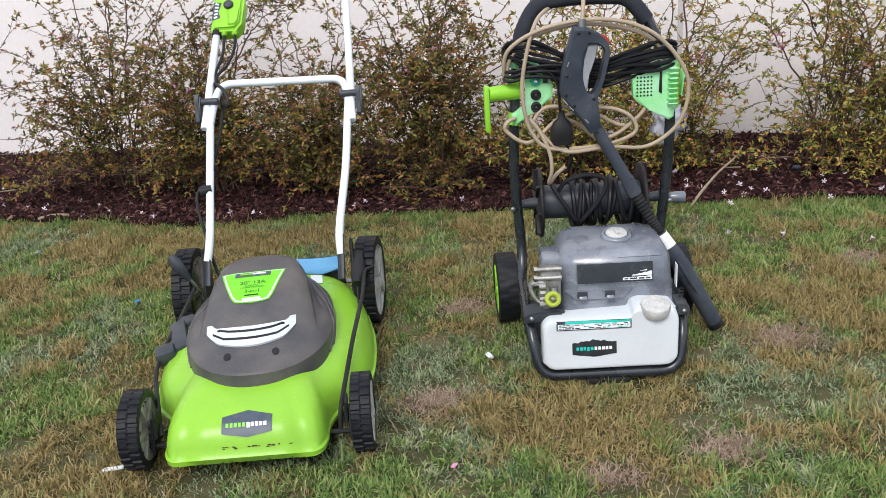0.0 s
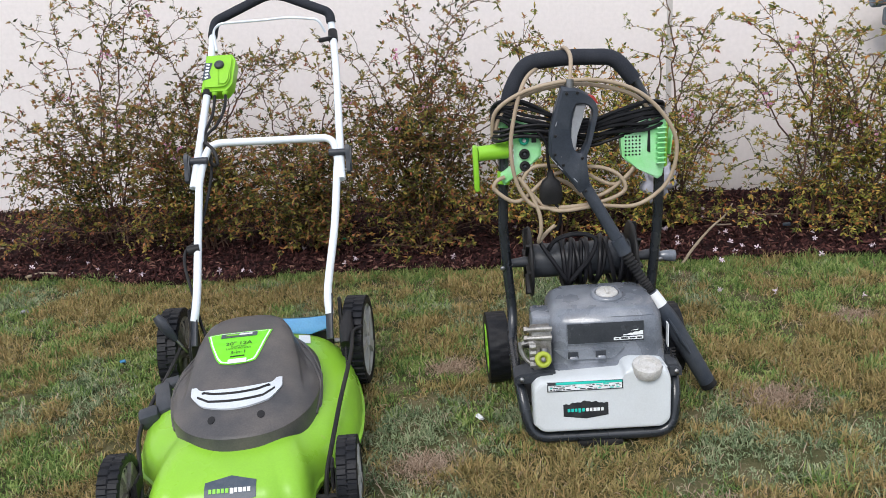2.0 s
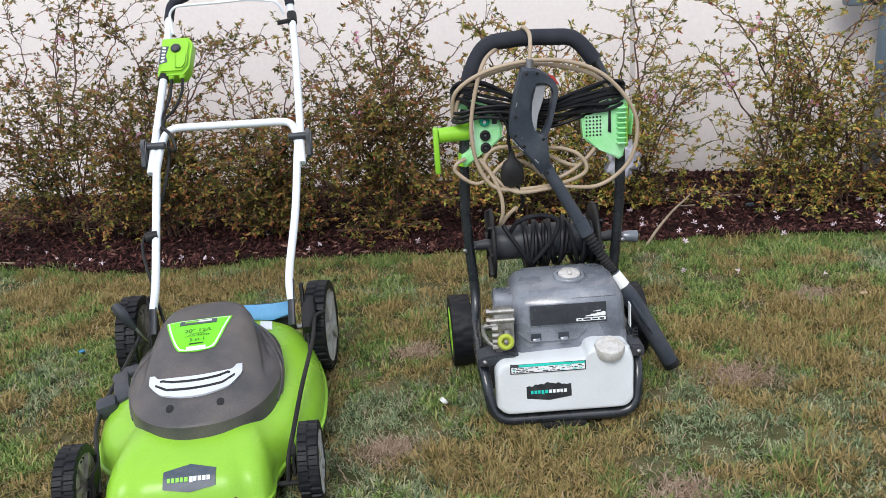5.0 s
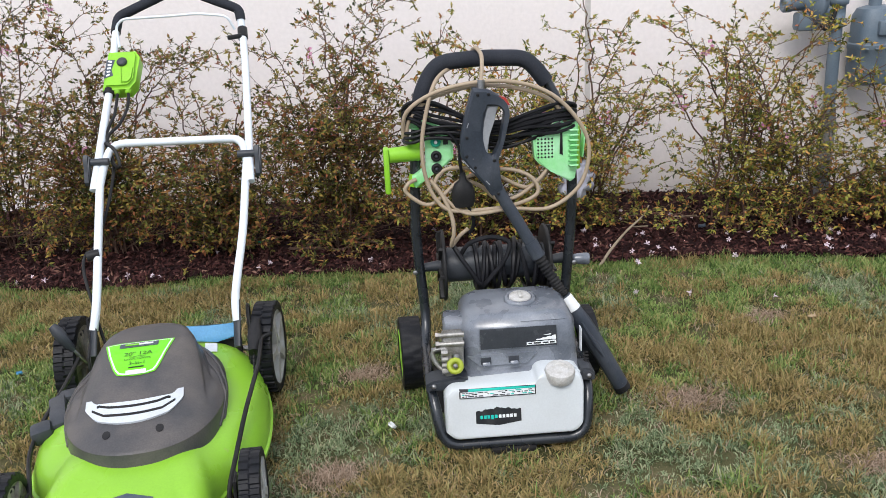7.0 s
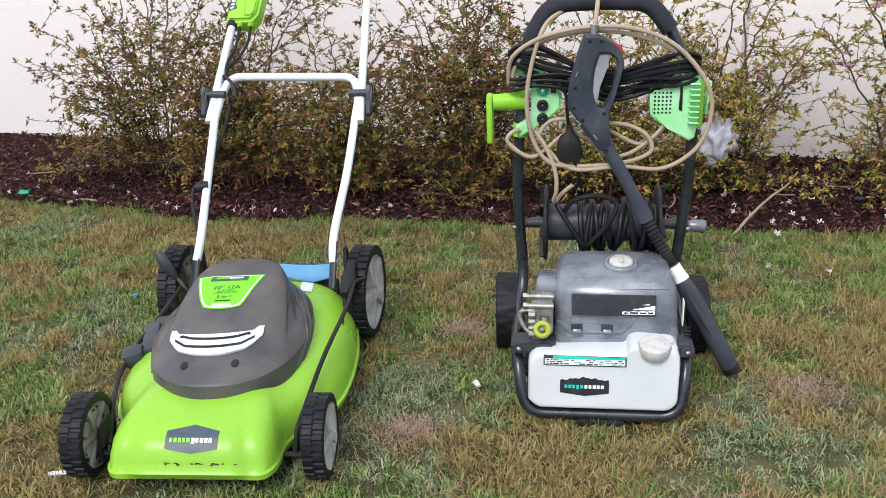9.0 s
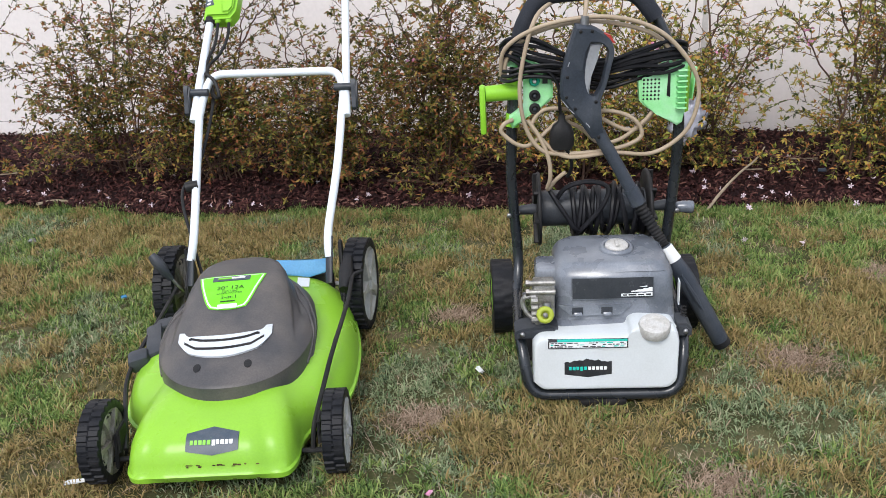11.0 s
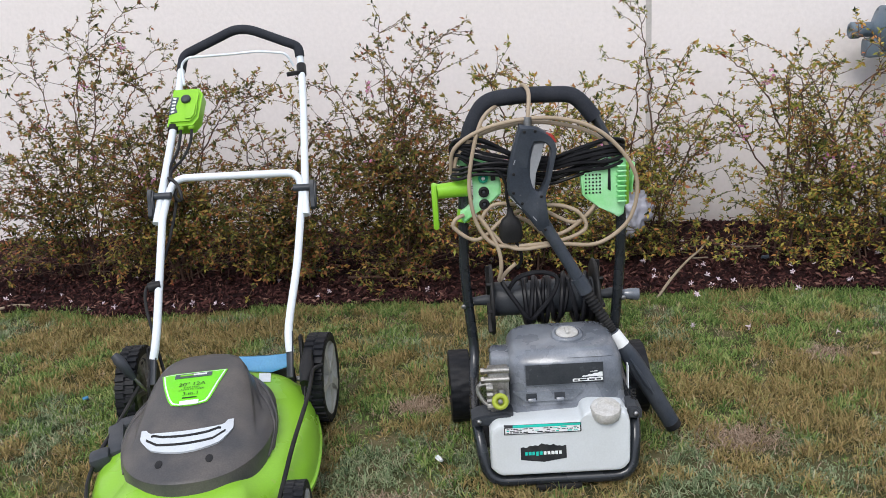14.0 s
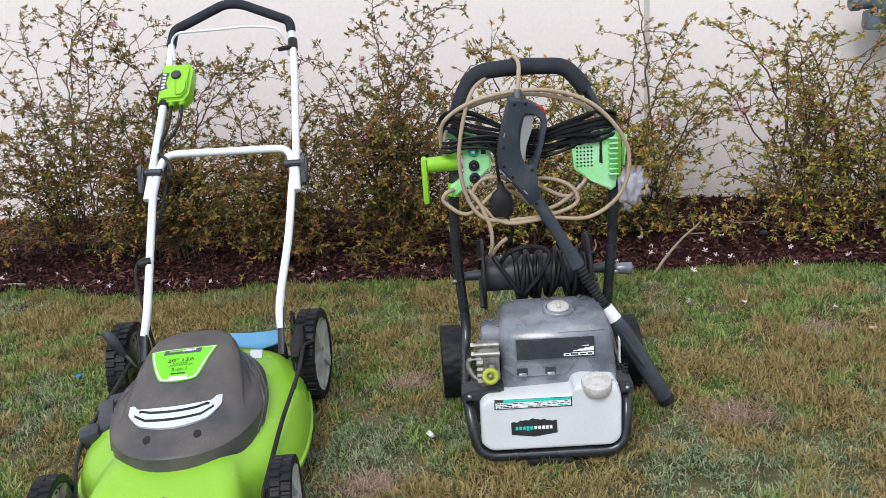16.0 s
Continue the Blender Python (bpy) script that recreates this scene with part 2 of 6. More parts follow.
def lawn_z(x, y):
    """Gentle hummocks of the lawn near the machines."""
    x, y = np.asarray(x, float), np.asarray(y, float)
    near = np.exp(-((x - 0.2) ** 2 + (y - 2.2) ** 2) / 9.0)
    z = 0.006 * np.sin(5.1 * x + 1.3 * y) * np.sin(4.3 * y - 1.1 * x + 0.7) + 0.003 * np.sin(13 * x + 2) * np.sin(11 * y + 1)
    return (z - 0.004) * near


def build_ground():
    xs = np.concatenate([[-600, -150, -40, -15, -8, -5], np.linspace(-3.4, 3.8, 110), [5, 8, 15, 40, 150, 600]])
    ys = np.concatenate([[-600, -150, -40, -12, -5, -2, -0.5], np.linspace(0.4, 4.6, 70), [6, 10, 20, 60, 200, 600]])
    X, Y = np.meshgrid(xs, ys)
    v = np.stack([X, Y, lawn_z(X, Y)], -1).reshape(-1, 3)
    n = len(xs)
    f = [(j * n + i, j * n + i + 1, (j + 1) * n + i + 1, (j + 1) * n + i) for j in range(len(ys) - 1) for i in range(n - 1)]
    me = mesh_arrays("ground", v, np.array(f).ravel(), np.full(len(f), 4))
    me.polygons.foreach_set("use_smooth", np.ones(len(f), bool))
    part("ground", me, M_SOIL)
    tagged(bpy.data.objects["ground"], "short dry lawn of mixed green and straw-brown turf", "lawn", kind="structure")


def build_bed():
    xs = np.linspace(-6, 6, 260)
    rows = np.linspace(0, 1, 26)
    v = []
    for t in rows:
        y = edge_y(xs) * (1 - t) + (wall_y(xs) + 0.02) * t
        z = 0.006 + 0.012 * min(1, t * 8) + 0.008 * np.sin(9 * xs + 3 * t) * np.sin(17 * t + 2 * xs) * min(1, t * 6)
        v.append(np.stack([xs, y, z], -1))
    v = np.concatenate(v)
    n = len(xs)
    f = [(j * n + i, j * n + i + 1, (j + 1) * n + i + 1, (j + 1) * n + i) for j in range(len(rows) - 1) for i in range(n - 1)]
    me = mesh_arrays("mulch_bed", v, np.array(f).ravel(), np.full(len(f), 4))
    me.polygons.foreach_set("use_smooth", np.ones(len(f), bool))
    tagged(part("mulch_bed", me, M_BED), "dark reddish-brown bark mulch bed along the wall", "mulch bed", kind="structure")


def build_chips(count=30000):
    """Loose bark chips on the bed: thin four-sided splinters."""
    x = RNG.uniform(-2.7, 3.0, count)
    t = RNG.uniform(0, 1, count) ** 1.2 - 0.008
    y = edge_y(x) * (1 - t) + wall_y(x) * t
    z = 0.018 + RNG.uniform(0, 0.014, count)
    ln, wd, th = RNG.uniform(0.010, 0.046, count), RNG.uniform(0.004, 0.013, count), RNG.uniform(0.001, 0.005, count)
    a, tilt = RNG.uniform(0, 6.283, count), RNG.normal(0, 0.45, count)
    ux = np.stack([np.cos(a) * np.cos(tilt), np.sin(a) * np.cos(tilt), np.sin(tilt)], -1)
    uy = np.stack([-np.sin(a), np.cos(a), RNG.normal(0, 0.3, count)], -1)
    c = np.stack([x, y, z], -1)
    up = np.array([0, 0, 1.0])
    q = [c - ux * ln[:, None] / 2, c + uy * wd[:, None] / 2, c + ux * ln[:, None] / 2, c - uy * wd[:, None] / 2,
         c + up * th[:, None] * 2]
    v = np.stack(q, 1).reshape(-1, 3)
    base = np.arange(count)[:, None] * 5
    f = (base + np.array([0, 3, 4, 3, 2, 4, 2, 1, 4, 1, 0, 4])).ravel()
    me = mesh_arrays("bark_chips", v, f, np.full(count * 4, 3))
    tagged(part("bark_chips", me, M_CHIP), "loose reddish-brown bark chips strewn over the bed", "bark mulch", kind="stuff")


def value_noise(x, y, cell, seed):
    """Smooth noise from 0 to 1 over the ground, with lumps about one cell wide."""
    u, v = np.asarray(x) / cell + 57.3, np.asarray(y) / cell + 91.7
    i, j = np.floor(u).astype(np.int64), np.floor(v).astype(np.int64)
    fu, fv = u - i, v - j
    fu, fv = fu * fu * (3 - 2 * fu), fv * fv * (3 - 2 * fv)

    def at(a, b):
        h = (a * 374761393 + b * 668265263 + seed * 982451653) & 0x7FFFFFFF
        h = ((h ^ (h >> 13)) * 1274126177) & 0x7FFFFFFF
        return ((h ^ (h >> 16)) % 65536) / 65535.0
    return (at(i, j) * (1 - fu) + at(i + 1, j) * fu) * (1 - fv) + (at(i, j + 1) * (1 - fu) + at(i + 1, j + 1) * fu) * fv


WORN = ((0.89, 2.14, 0.085, 0.055), (0.62, 1.66, 0.07, 0.05), (-0.02, 1.90, 0.06, 0.05), (1.22, 1.78, 0.06, 0.04), (0.36, 1.58, 0.06, 0.03), (1.30, 2.62, 0.06, 0.04), (0.05, 2.42, 0.06, 0.04))


def blades(name, x, y, h, lean, turn_by, w, label, m):
    """Grass blades in three joints, each bending outwards and curling sideways."""
    k = len(x)
    root = np.stack([x, y, lawn_z(x, y) - 0.002], -1)
    curl = RNG.normal(0, 0.75, k)
    face = turn_by + RNG.normal(0, 0.7, k)
    side = np.stack([-np.sin(face), np.cos(face), np.zeros(k)], -1) * w[:, None]
    line = [root]
    for j, (a, b) in enumerate(((0.35, 0.40), (0.75, 0.34), (1.15, 0.32))):
        t = turn_by + curl * j * 0.8
        out = np.stack([np.cos(t) * np.sin(lean * a), np.sin(t) * np.sin(lean * a), np.cos(lean * a)], -1)
        line.append(line[-1] + out * (h * b)[:, None])
    v = np.stack([root - side * 0.7, root + side * 0.7, line[1] + side, line[1] - side, line[2] + side * 0.8, line[2] - side * 0.8, line[3]], 1).reshape(-1, 3)
    base = np.arange(k)[:, None] * 7
    f = (base + np.array([0, 1, 2, 3, 3, 2, 4, 5, 5, 4, 6])).ravel()
    tagged(part(name, mesh_arrays(name, v, f, np.tile([4, 4, 3], k)), m), label, "grass", kind="stuff")


def build_turf(tx, ty, per, tall):
    """Turf in tufts: upright green ones, matted blue-green ones and coarse brown ones, in drifting patches."""
    drift = 0.28 * value_noise(tx, ty, 0.55, 1) + 0.37 * value_noise(tx, ty, 0.15, 2) + 0.35 * value_noise(tx, ty, 0.055, 3)
    cool = 0.55 * value_noise(tx, ty, 0.45, 4) + 0.45 * value_noise(tx, ty, 0.13, 5)
    lump = 0.5 * value_noise(tx, ty, 0.10, 6) + 0.5 * value_noise(tx, ty, 0.045, 7)
    worn = sum(np.exp(-(((tx - a) / c) ** 2 + ((ty - b) / d) ** 2)) for a, b, c, d in WORN)
    keep = RNG.random(len(tx)) < np.clip(2.3 * lump - 0.2, 0.3, 1) - 1.15 * worn
    tx, ty, drift, cool, lump = tx[keep], ty[keep], drift[keep], cool[keep], lump[keep]
    brown = drift + RNG.normal(0, 0.06, len(tx)) + 0.03 * (ty - 2.2) + 0.012 * tx > 0.54
    blue = ~brown & (cool + RNG.normal(0, 0.07, len(tx)) - 0.07 * (ty - 2.2) > 0.525)
    for name, on, m, hh, ll, ww, label in (
            ("green_grass", ~brown & ~blue, M_GRASS, 1.0, 1.0, 1.0, "fresh green grass tufts of the short lawn"),
            ("matted_grass", blue, M_GRASS_B, 0.85, 1.25, 0.95, "dull blue-green matted grass lying close to the ground"),
            ("brown_grass", brown, M_GRASS_D, 1.15, 1.15, 0.9, "coarse dry orange-brown grass tufts in the lawn")):
        px, py, pl = np.repeat(tx[on], per), np.repeat(ty[on], per), np.repeat(lump[on], per)
        k = len(px)
        a = RNG.uniform(0, 6.283, k)
        r = np.abs(RNG.normal(0, 0.0095, k))
        h = tall * hh * RNG.uniform(0.5, 1.2, k) * (0.25 + 1.5 * pl)
        lean = np.clip(RNG.normal(1.1, 0.5, k) * ll, 0.1, 2.1)
        blades(name, px + r * np.cos(a), py + r * np.sin(a), h, lean, a + RNG.normal(0, 0.5, k), RNG.uniform(0.0010, 0.0021, k) * ww, label, m)


def scatter(count, x0, x1, y0):
    x = RNG.uniform(x0, x1, count)
    top = edge_y(x) + RNG.normal(0, 0.018, count)
    return x, y0 + (top - y0) * RNG.random(count)


build_ground()
build_bed()
wall = box((0, 0.15, 1.7), (24, 0.3, 3.44), 0.004)
tagged(part("wall_house", wall, M_WALL, at=pose(0, 4.229, 0, 0, 0, math.degrees(math.atan(SLANT)))), "cream-painted stucco house wall", "wall", kind="structure")


# ---- materials of the machines ----
M_LIME = mat("lime_paint", (0.265, 0.54, 0.04), 0.28, other=(0.22, 0.45, 0.045), amount=0.5, scale=7, fine=240, bump=0.06, grain=0.04, spot=(0.33, 0.42, 0.10), spots=-0.03)
M_LIME2 = mat("lime_plastic", (0.27, 0.60, 0.035), 0.38, other=(0.24, 0.52, 0.045), amount=0.5, scale=25, fine=300, bump=0.05, grain=0.04)
M_MINT = mat("faded_green_plastic", (0.29, 0.76, 0.29), 0.4, other=(0.56, 0.86, 0.64), amount=0.8, scale=14, fine=300, bump=0.05, grain=0.04)
M_HOOD = mat("dusty_grey_plastic", (0.062, 0.061, 0.064), 0.38, other=(0.135, 0.118, 0.107), amount=0.8, scale=9, fine=260, bump=0.15, grain=0.12, spot=(0.20, 0.17, 0.15), spots=-0.05)
M_BLACK = mat("black_plastic", (0.012, 0.012, 0.013), 0.5, other=(0.032, 0.03, 0.029), amount=0.7, scale=20, fine=260, bump=0.12, grain=0.15, spec=0.25)
M_CHAR = mat("charcoal_plastic", (0.032, 0.037, 0.045), 0.45, other=(0.068, 0.071, 0.078), amount=0.7, scale=16, fine=260, bump=0.12, grain=0.12)
M_TYRE = mat("tyre_rubber", (0.009, 0.010, 0.013), 0.5, other=(0.026, 0.025, 0.026), amount=0.5, scale=22, fine=220, bump=0.3, grain=0.25, spec=0.2)
M_RIM = mat("grey_white_plastic", (0.50, 0.50, 0.47), 0.5, other=(0.33, 0.31, 0.27), amount=0.7, scale=18, fine=220, bump=0.08, grain=0.06)
M_DRIM = mat("muddy_rim", (0.33, 0.31, 0.255), 0.6, other=(0.20, 0.17, 0.13), amount=0.9, scale=24, fine=220, bump=0.2, grain=0.15)
M_WHITE = mat("white_powder_coat", (0.76, 0.81, 0.86), 0.3, other=(0.66, 0.70, 0.74), amount=0.5, scale=10, fine=200, bump=0.03, grain=0.03, coat=0.2)
M_STEEL = mat("dull_steel", (0.32, 0.32, 0.32), 0.42, 1.0, other=(0.18, 0.14, 0.11), amount=0.6, scale=30, fine=250, bump=0.1, grain=0.1)
M_CAST = mat("cast_aluminium", (0.42, 0.41, 0.39), 0.5, 0.8, other=(0.2, 0.19, 0.17), amount=0.8, scale=40, fine=250, bump=0.25, grain=0.2)
M_VENT = mat("pale_grey_plastic", (0.60, 0.64, 0.68), 0.4, other=(0.52, 0.54, 0.56), amount=0.6, scale=20, fine=250, bump=0.06, grain=0.05)
M_FOAM = mat("foam_grip", (0.020, 0.023, 0.031), 0.8, other=(0.040, 0.043, 0.052), amount=0.6, scale=18, fine=340, bump=0.35, grain=0.2, spec=0.3)
M_BLUE = mat("faded_blue_plastic", (0.06, 0.25, 0.48), 0.5, other=(0.12, 0.34, 0.55), amount=0.7, scale=15, fine=200, bump=0.1, grain=0.08)
M_STICK = mat("lime_sticker", (0.16, 0.70, 0.015), 0.35, other=(0.2, 0.62, 0.03), amount=0.5, scale=20, fine=300, bump=0.02, grain=0.03)
M_PAPER = mat("white_sticker", (0.80, 0.82, 0.82), 0.4, other=(0.66, 0.67, 0.66), amount=0.4, scale=40, fine=300, bump=0.02, grain=0.03)
M_NAVY = mat("slate_badge", (0.055, 0.075, 0.10), 0.4, other=(0.10, 0.11, 0.13), amount=0.6, scale=60, fine=300, bump=0.02, grain=0.1)
M_INK = mat("dark_print", (0.025, 0.06, 0.02), 0.5, grain=0.05, bump=0)
M_RUST = mat("rust_chips", (0.10, 0.045, 0.02), 0.9, other=(0.03, 0.02, 0.015), amount=0.9, scale=60, fine=300, bump=0.3)
M_GREENINK = mat("green_print", (0.22, 0.60, 0.05), 0.45, grain=0.05, bump=0)
M_TEAL = mat("teal_print", (0.02, 0.55, 0.45), 0.4, grain=0.05, bump=0)


def shell_tree(bm):
    from mathutils.bvhtree import BVHTree
    return BVHTree.FromBMesh(bm)


def drape(tree, fn, nu, nv, frm, way, lift=0.0015, thick=0.0012):
    """A thin sheet laid on a shell: fn(u, v) gives x, y in the plane of frm, which is thrown along way on to the shell. Its face lies lift above the shell."""
    bm = bmesh.new()
    top, low = [], []
    for i in range(nu + 1):
        for j in range(nv + 1):
            x, y = fn(i / nu, j / nv)
            p = frm @ Vector((x, y, 0))
            hit, nor, _, _ = tree.ray_cast(p, way)
            if hit is None:
                hit, nor = tree.find_nearest(p + way * 0.3)[:2]
            if nor.dot(way) > 0:
                nor = -nor
            top.append(bm.verts.new(hit + nor * lift))
            low.append(bm.verts.new(hit + nor * (lift - thick)))
    k = nv + 1
    for i in range(nu):
        for j in range(nv):
            bm.faces.new((top[i * k + j], top[(i + 1) * k + j], top[(i + 1) * k + j + 1], top[i * k + j + 1]))
    rim = [(i * k, (i + 1) * k) for i in range(nu)] + [(nu * k + j, nu * k + j + 1) for j in range(nv)]
    rim += [((i + 1) * k + nv, i * k + nv) for i in range(nu)] + [(j + 1, j) for j in range(nv)]
    for a, b in rim:
        bm.faces.new((top[b], top[a], low[a], low[b]))
    bmesh.ops.recalc_face_normals(bm, faces=bm.faces[:])
    up = sum((f.normal * f.calc_area() for f in bm.faces), Vector())
    if up.dot(way) > 0:
        bmesh.ops.reverse_faces(bm, faces=bm.faces[:])
    return bm


def quad_fn(a, b, c, d):
    """Bilinear patch over four corners: a, b below, d, c above."""
    def fn(u, v):
        return ((1 - u) * (1 - v) * a[0] + u * (1 - v) * b[0] + u * v * c[0] + (1 - u) * v * d[0],
                (1 - u) * (1 - v) * a[1] + u * (1 - v) * b[1] + u * v * c[1] + (1 - u) * v * d[1])
    return fn


def text_bm(body, size, turn, tree=None, way=None, lift=0.002):
    """Lettering as a mesh, flat in turn's plane or laid on a shell."""
    cu = bpy.data.curves.new("lettering", "FONT")
    cu.body, cu.size, cu.align_x, cu.align_y = body, size, "CENTER", "CENTER"
    ob = bpy.data.objects.new("lettering", cu)
    scene.collection.objects.link(ob)
    me = bpy.data.meshes.new_from_object(ob.evaluated_get(bpy.context.evaluated_depsgraph_get()))
    bpy.data.objects.remove(ob)
    bm = bmesh.new()
    bm.from_mesh(me)
    bpy.data.meshes.remove(me)
    for v in bm.verts:
        p = turn @ v.co
        if tree:
            hit, nor, _, _ = tree.ray_cast(p, way)
            if hit:
                p = hit - way * lift
        v.co = p
    return bm


def word_blocks(x0, x1, n, seed):
    """Places of plain blocks that stand for a word of a maker's mark: from, to, lower and upper."""
    r = random.Random(seed)
    step = (x1 - x0) / n
    return [(x0 + k * step, x0 + k * step + step * r.uniform(0.68, 0.82), -1.0 if r.random() < 0.85 else -1.5, 1.0 if r.random() < 0.8 else 1.5) for k in range(n)]


def make_wheel(parent, at, r, w, rim_r, tyre_m, rim_m, lugs, spokes, outer, cap_m, cut=0.955):
    """A wheel turning about local x; outer (+1 or -1) is the side of its face."""
    turn = pose(0, 0, 0, 0, 90, 0)
    bm = lathe([(rim_r * 0.55, -w * 0.32), (rim_r * 0.98, -w * 0.38), (rim_r, -w * 0.46), (rim_r, w * 0.46), (rim_r * 0.98, w * 0.40), (rim_r * 0.9, w * 0.30), (rim_r * 0.3, w * 0.12), (rim_r * 0.2, w * 0.12)] if outer > 0 else
               [(rim_r * 0.2, -w * 0.12), (rim_r * 0.3, -w * 0.12), (rim_r * 0.9, -w * 0.30), (rim_r * 0.98, -w * 0.40), (rim_r, -w * 0.46), (rim_r, w * 0.46), (rim_r * 0.98, w * 0.38), (rim_r * 0.55, w * 0.32)], 40, turn)
    wheel = part("wheel", bm, rim_m, parent, at=at)
    slim = 0.3 if rim_m is M_DRIM else 0.5
    for k in range(spokes):
        a = 2 * math.pi * k / spokes + 0.3
        m = pose(0, 0, 0, math.degrees(a), 0, 0) @ Matrix.Translation((outer * w * 0.26, 0, rim_r * 0.55))
        lo = [(-0.5, -0.22), (0.5, -0.22), (0.5, 0.22), (-0.5, 0.22)]
        s = rim_r * 0.9
        part("spoke", loft([[m @ Vector((x * w * 0.42, y * rim_r * k1 * slim, z)) for x, y in lo] for z, k1 in ((-s * 0.42, 1.2), (0, 0.8), (s * 0.5, 1.5))]), rim_m, wheel)
    if rim_m is M_DRIM:
        # black ring laid over the solid disc paints the shade between the spokes
        part("rim_gap_shade", lathe([(rim_r * 0.34, w * 0.145), (rim_r * 0.86, w * 0.30), (rim_r * 0.86, w * 0.31), (rim_r * 0.34, w * 0.155)][::-1], 40, turn), M_BLACK, wheel)
        for k in range(6):
            a = 60 * k + 47
            part("rim_recess", lathe([(rim_r * 0.23, 0.0), (rim_r * 0.24, w * 0.22), (rim_r * 0.19, w * 0.23), (rim_r * 0.17, w * 0.16), (0.001, w * 0.16)], 14, pose(0, 0, 0, a, 0, 0) @ Matrix.Translation((w * 0.10, 0, rim_r * 0.62)) @ pose(0, 0, 0, 0, 90, 0)), rim_m, wheel)
    h = w * 0.5
    prof = [(rim_r * 0.985, -0.92, 0), (rim_r * 1.06, -1.0, 0), (r * 0.93, -0.98, 0), (r * cut, -0.9, -1), (r * cut, -0.46, -1), (r * cut, -0.08, -1), (r * cut, 0.08, 1), (r * cut, 0.46, 1), (r * cut, 0.9, 1), (r * 0.93, 0.98, 0), (rim_r * 1.06, 1.0, 0), (rim_r * 0.985, 0.92, 0)]
    tb = bmesh.new()
    rings = []
    for rad, t, side in prof:
        ring = []
        for k in range(lugs * 6):
            a = 2 * math.pi * k / (lugs * 6)
            on = side and ((k + (3 if side > 0 else 0)) % 6) in (0, 1, 2, 3)
            edge = (k + (3 if side > 0 else 0)) % 6
            aa = a + (0.35 * 2 * math.pi / (lugs * 6) * (-1 if edge == 4 else 1 if edge == 5 else 0) if side else 0)
            rr = r if on else rad
            ring.append(tb.verts.new((t * h, rr * math.sin(aa), rr * math.cos(aa))))
        rings.append(ring)
    for p, q in zip(rings, rings[1:]):
        for k in range(lugs * 6):
            tb.faces.new((p[k], q[k], q[(k + 1) % (lugs * 6)], p[(k + 1) % (lugs * 6)]))
    bmesh.ops.recalc_face_normals(tb, faces=tb.faces[:])
    part("tyre", tb, tyre_m, wheel, "black rubber tyre with a block tread", smooth=25)
    hub = lathe([(rim_r * 0.05, w * 0.36), (rim_r * 0.16, w * 0.36), (rim_r * 0.20, w * 0.28), (rim_r * 0.22, w * 0.05)][::-1], 18, turn @ pose(0, 0, 0, 0 if outer > 0 else 180, 0, 0))
    bmesh.ops.recalc_face_normals(hub, faces=hub.faces[:])
    part("hub_cap", hub, cap_m, wheel)
    return wheel


# ---- the lawn mower ----
MOW = pose(-0.448, 2.05, 0, 0, 0, 3.2)
MINV = MOW.inverted()


def ml(*p):
    """A place in the world, as seen from the mower."""
    return MINV @ Vector(p)


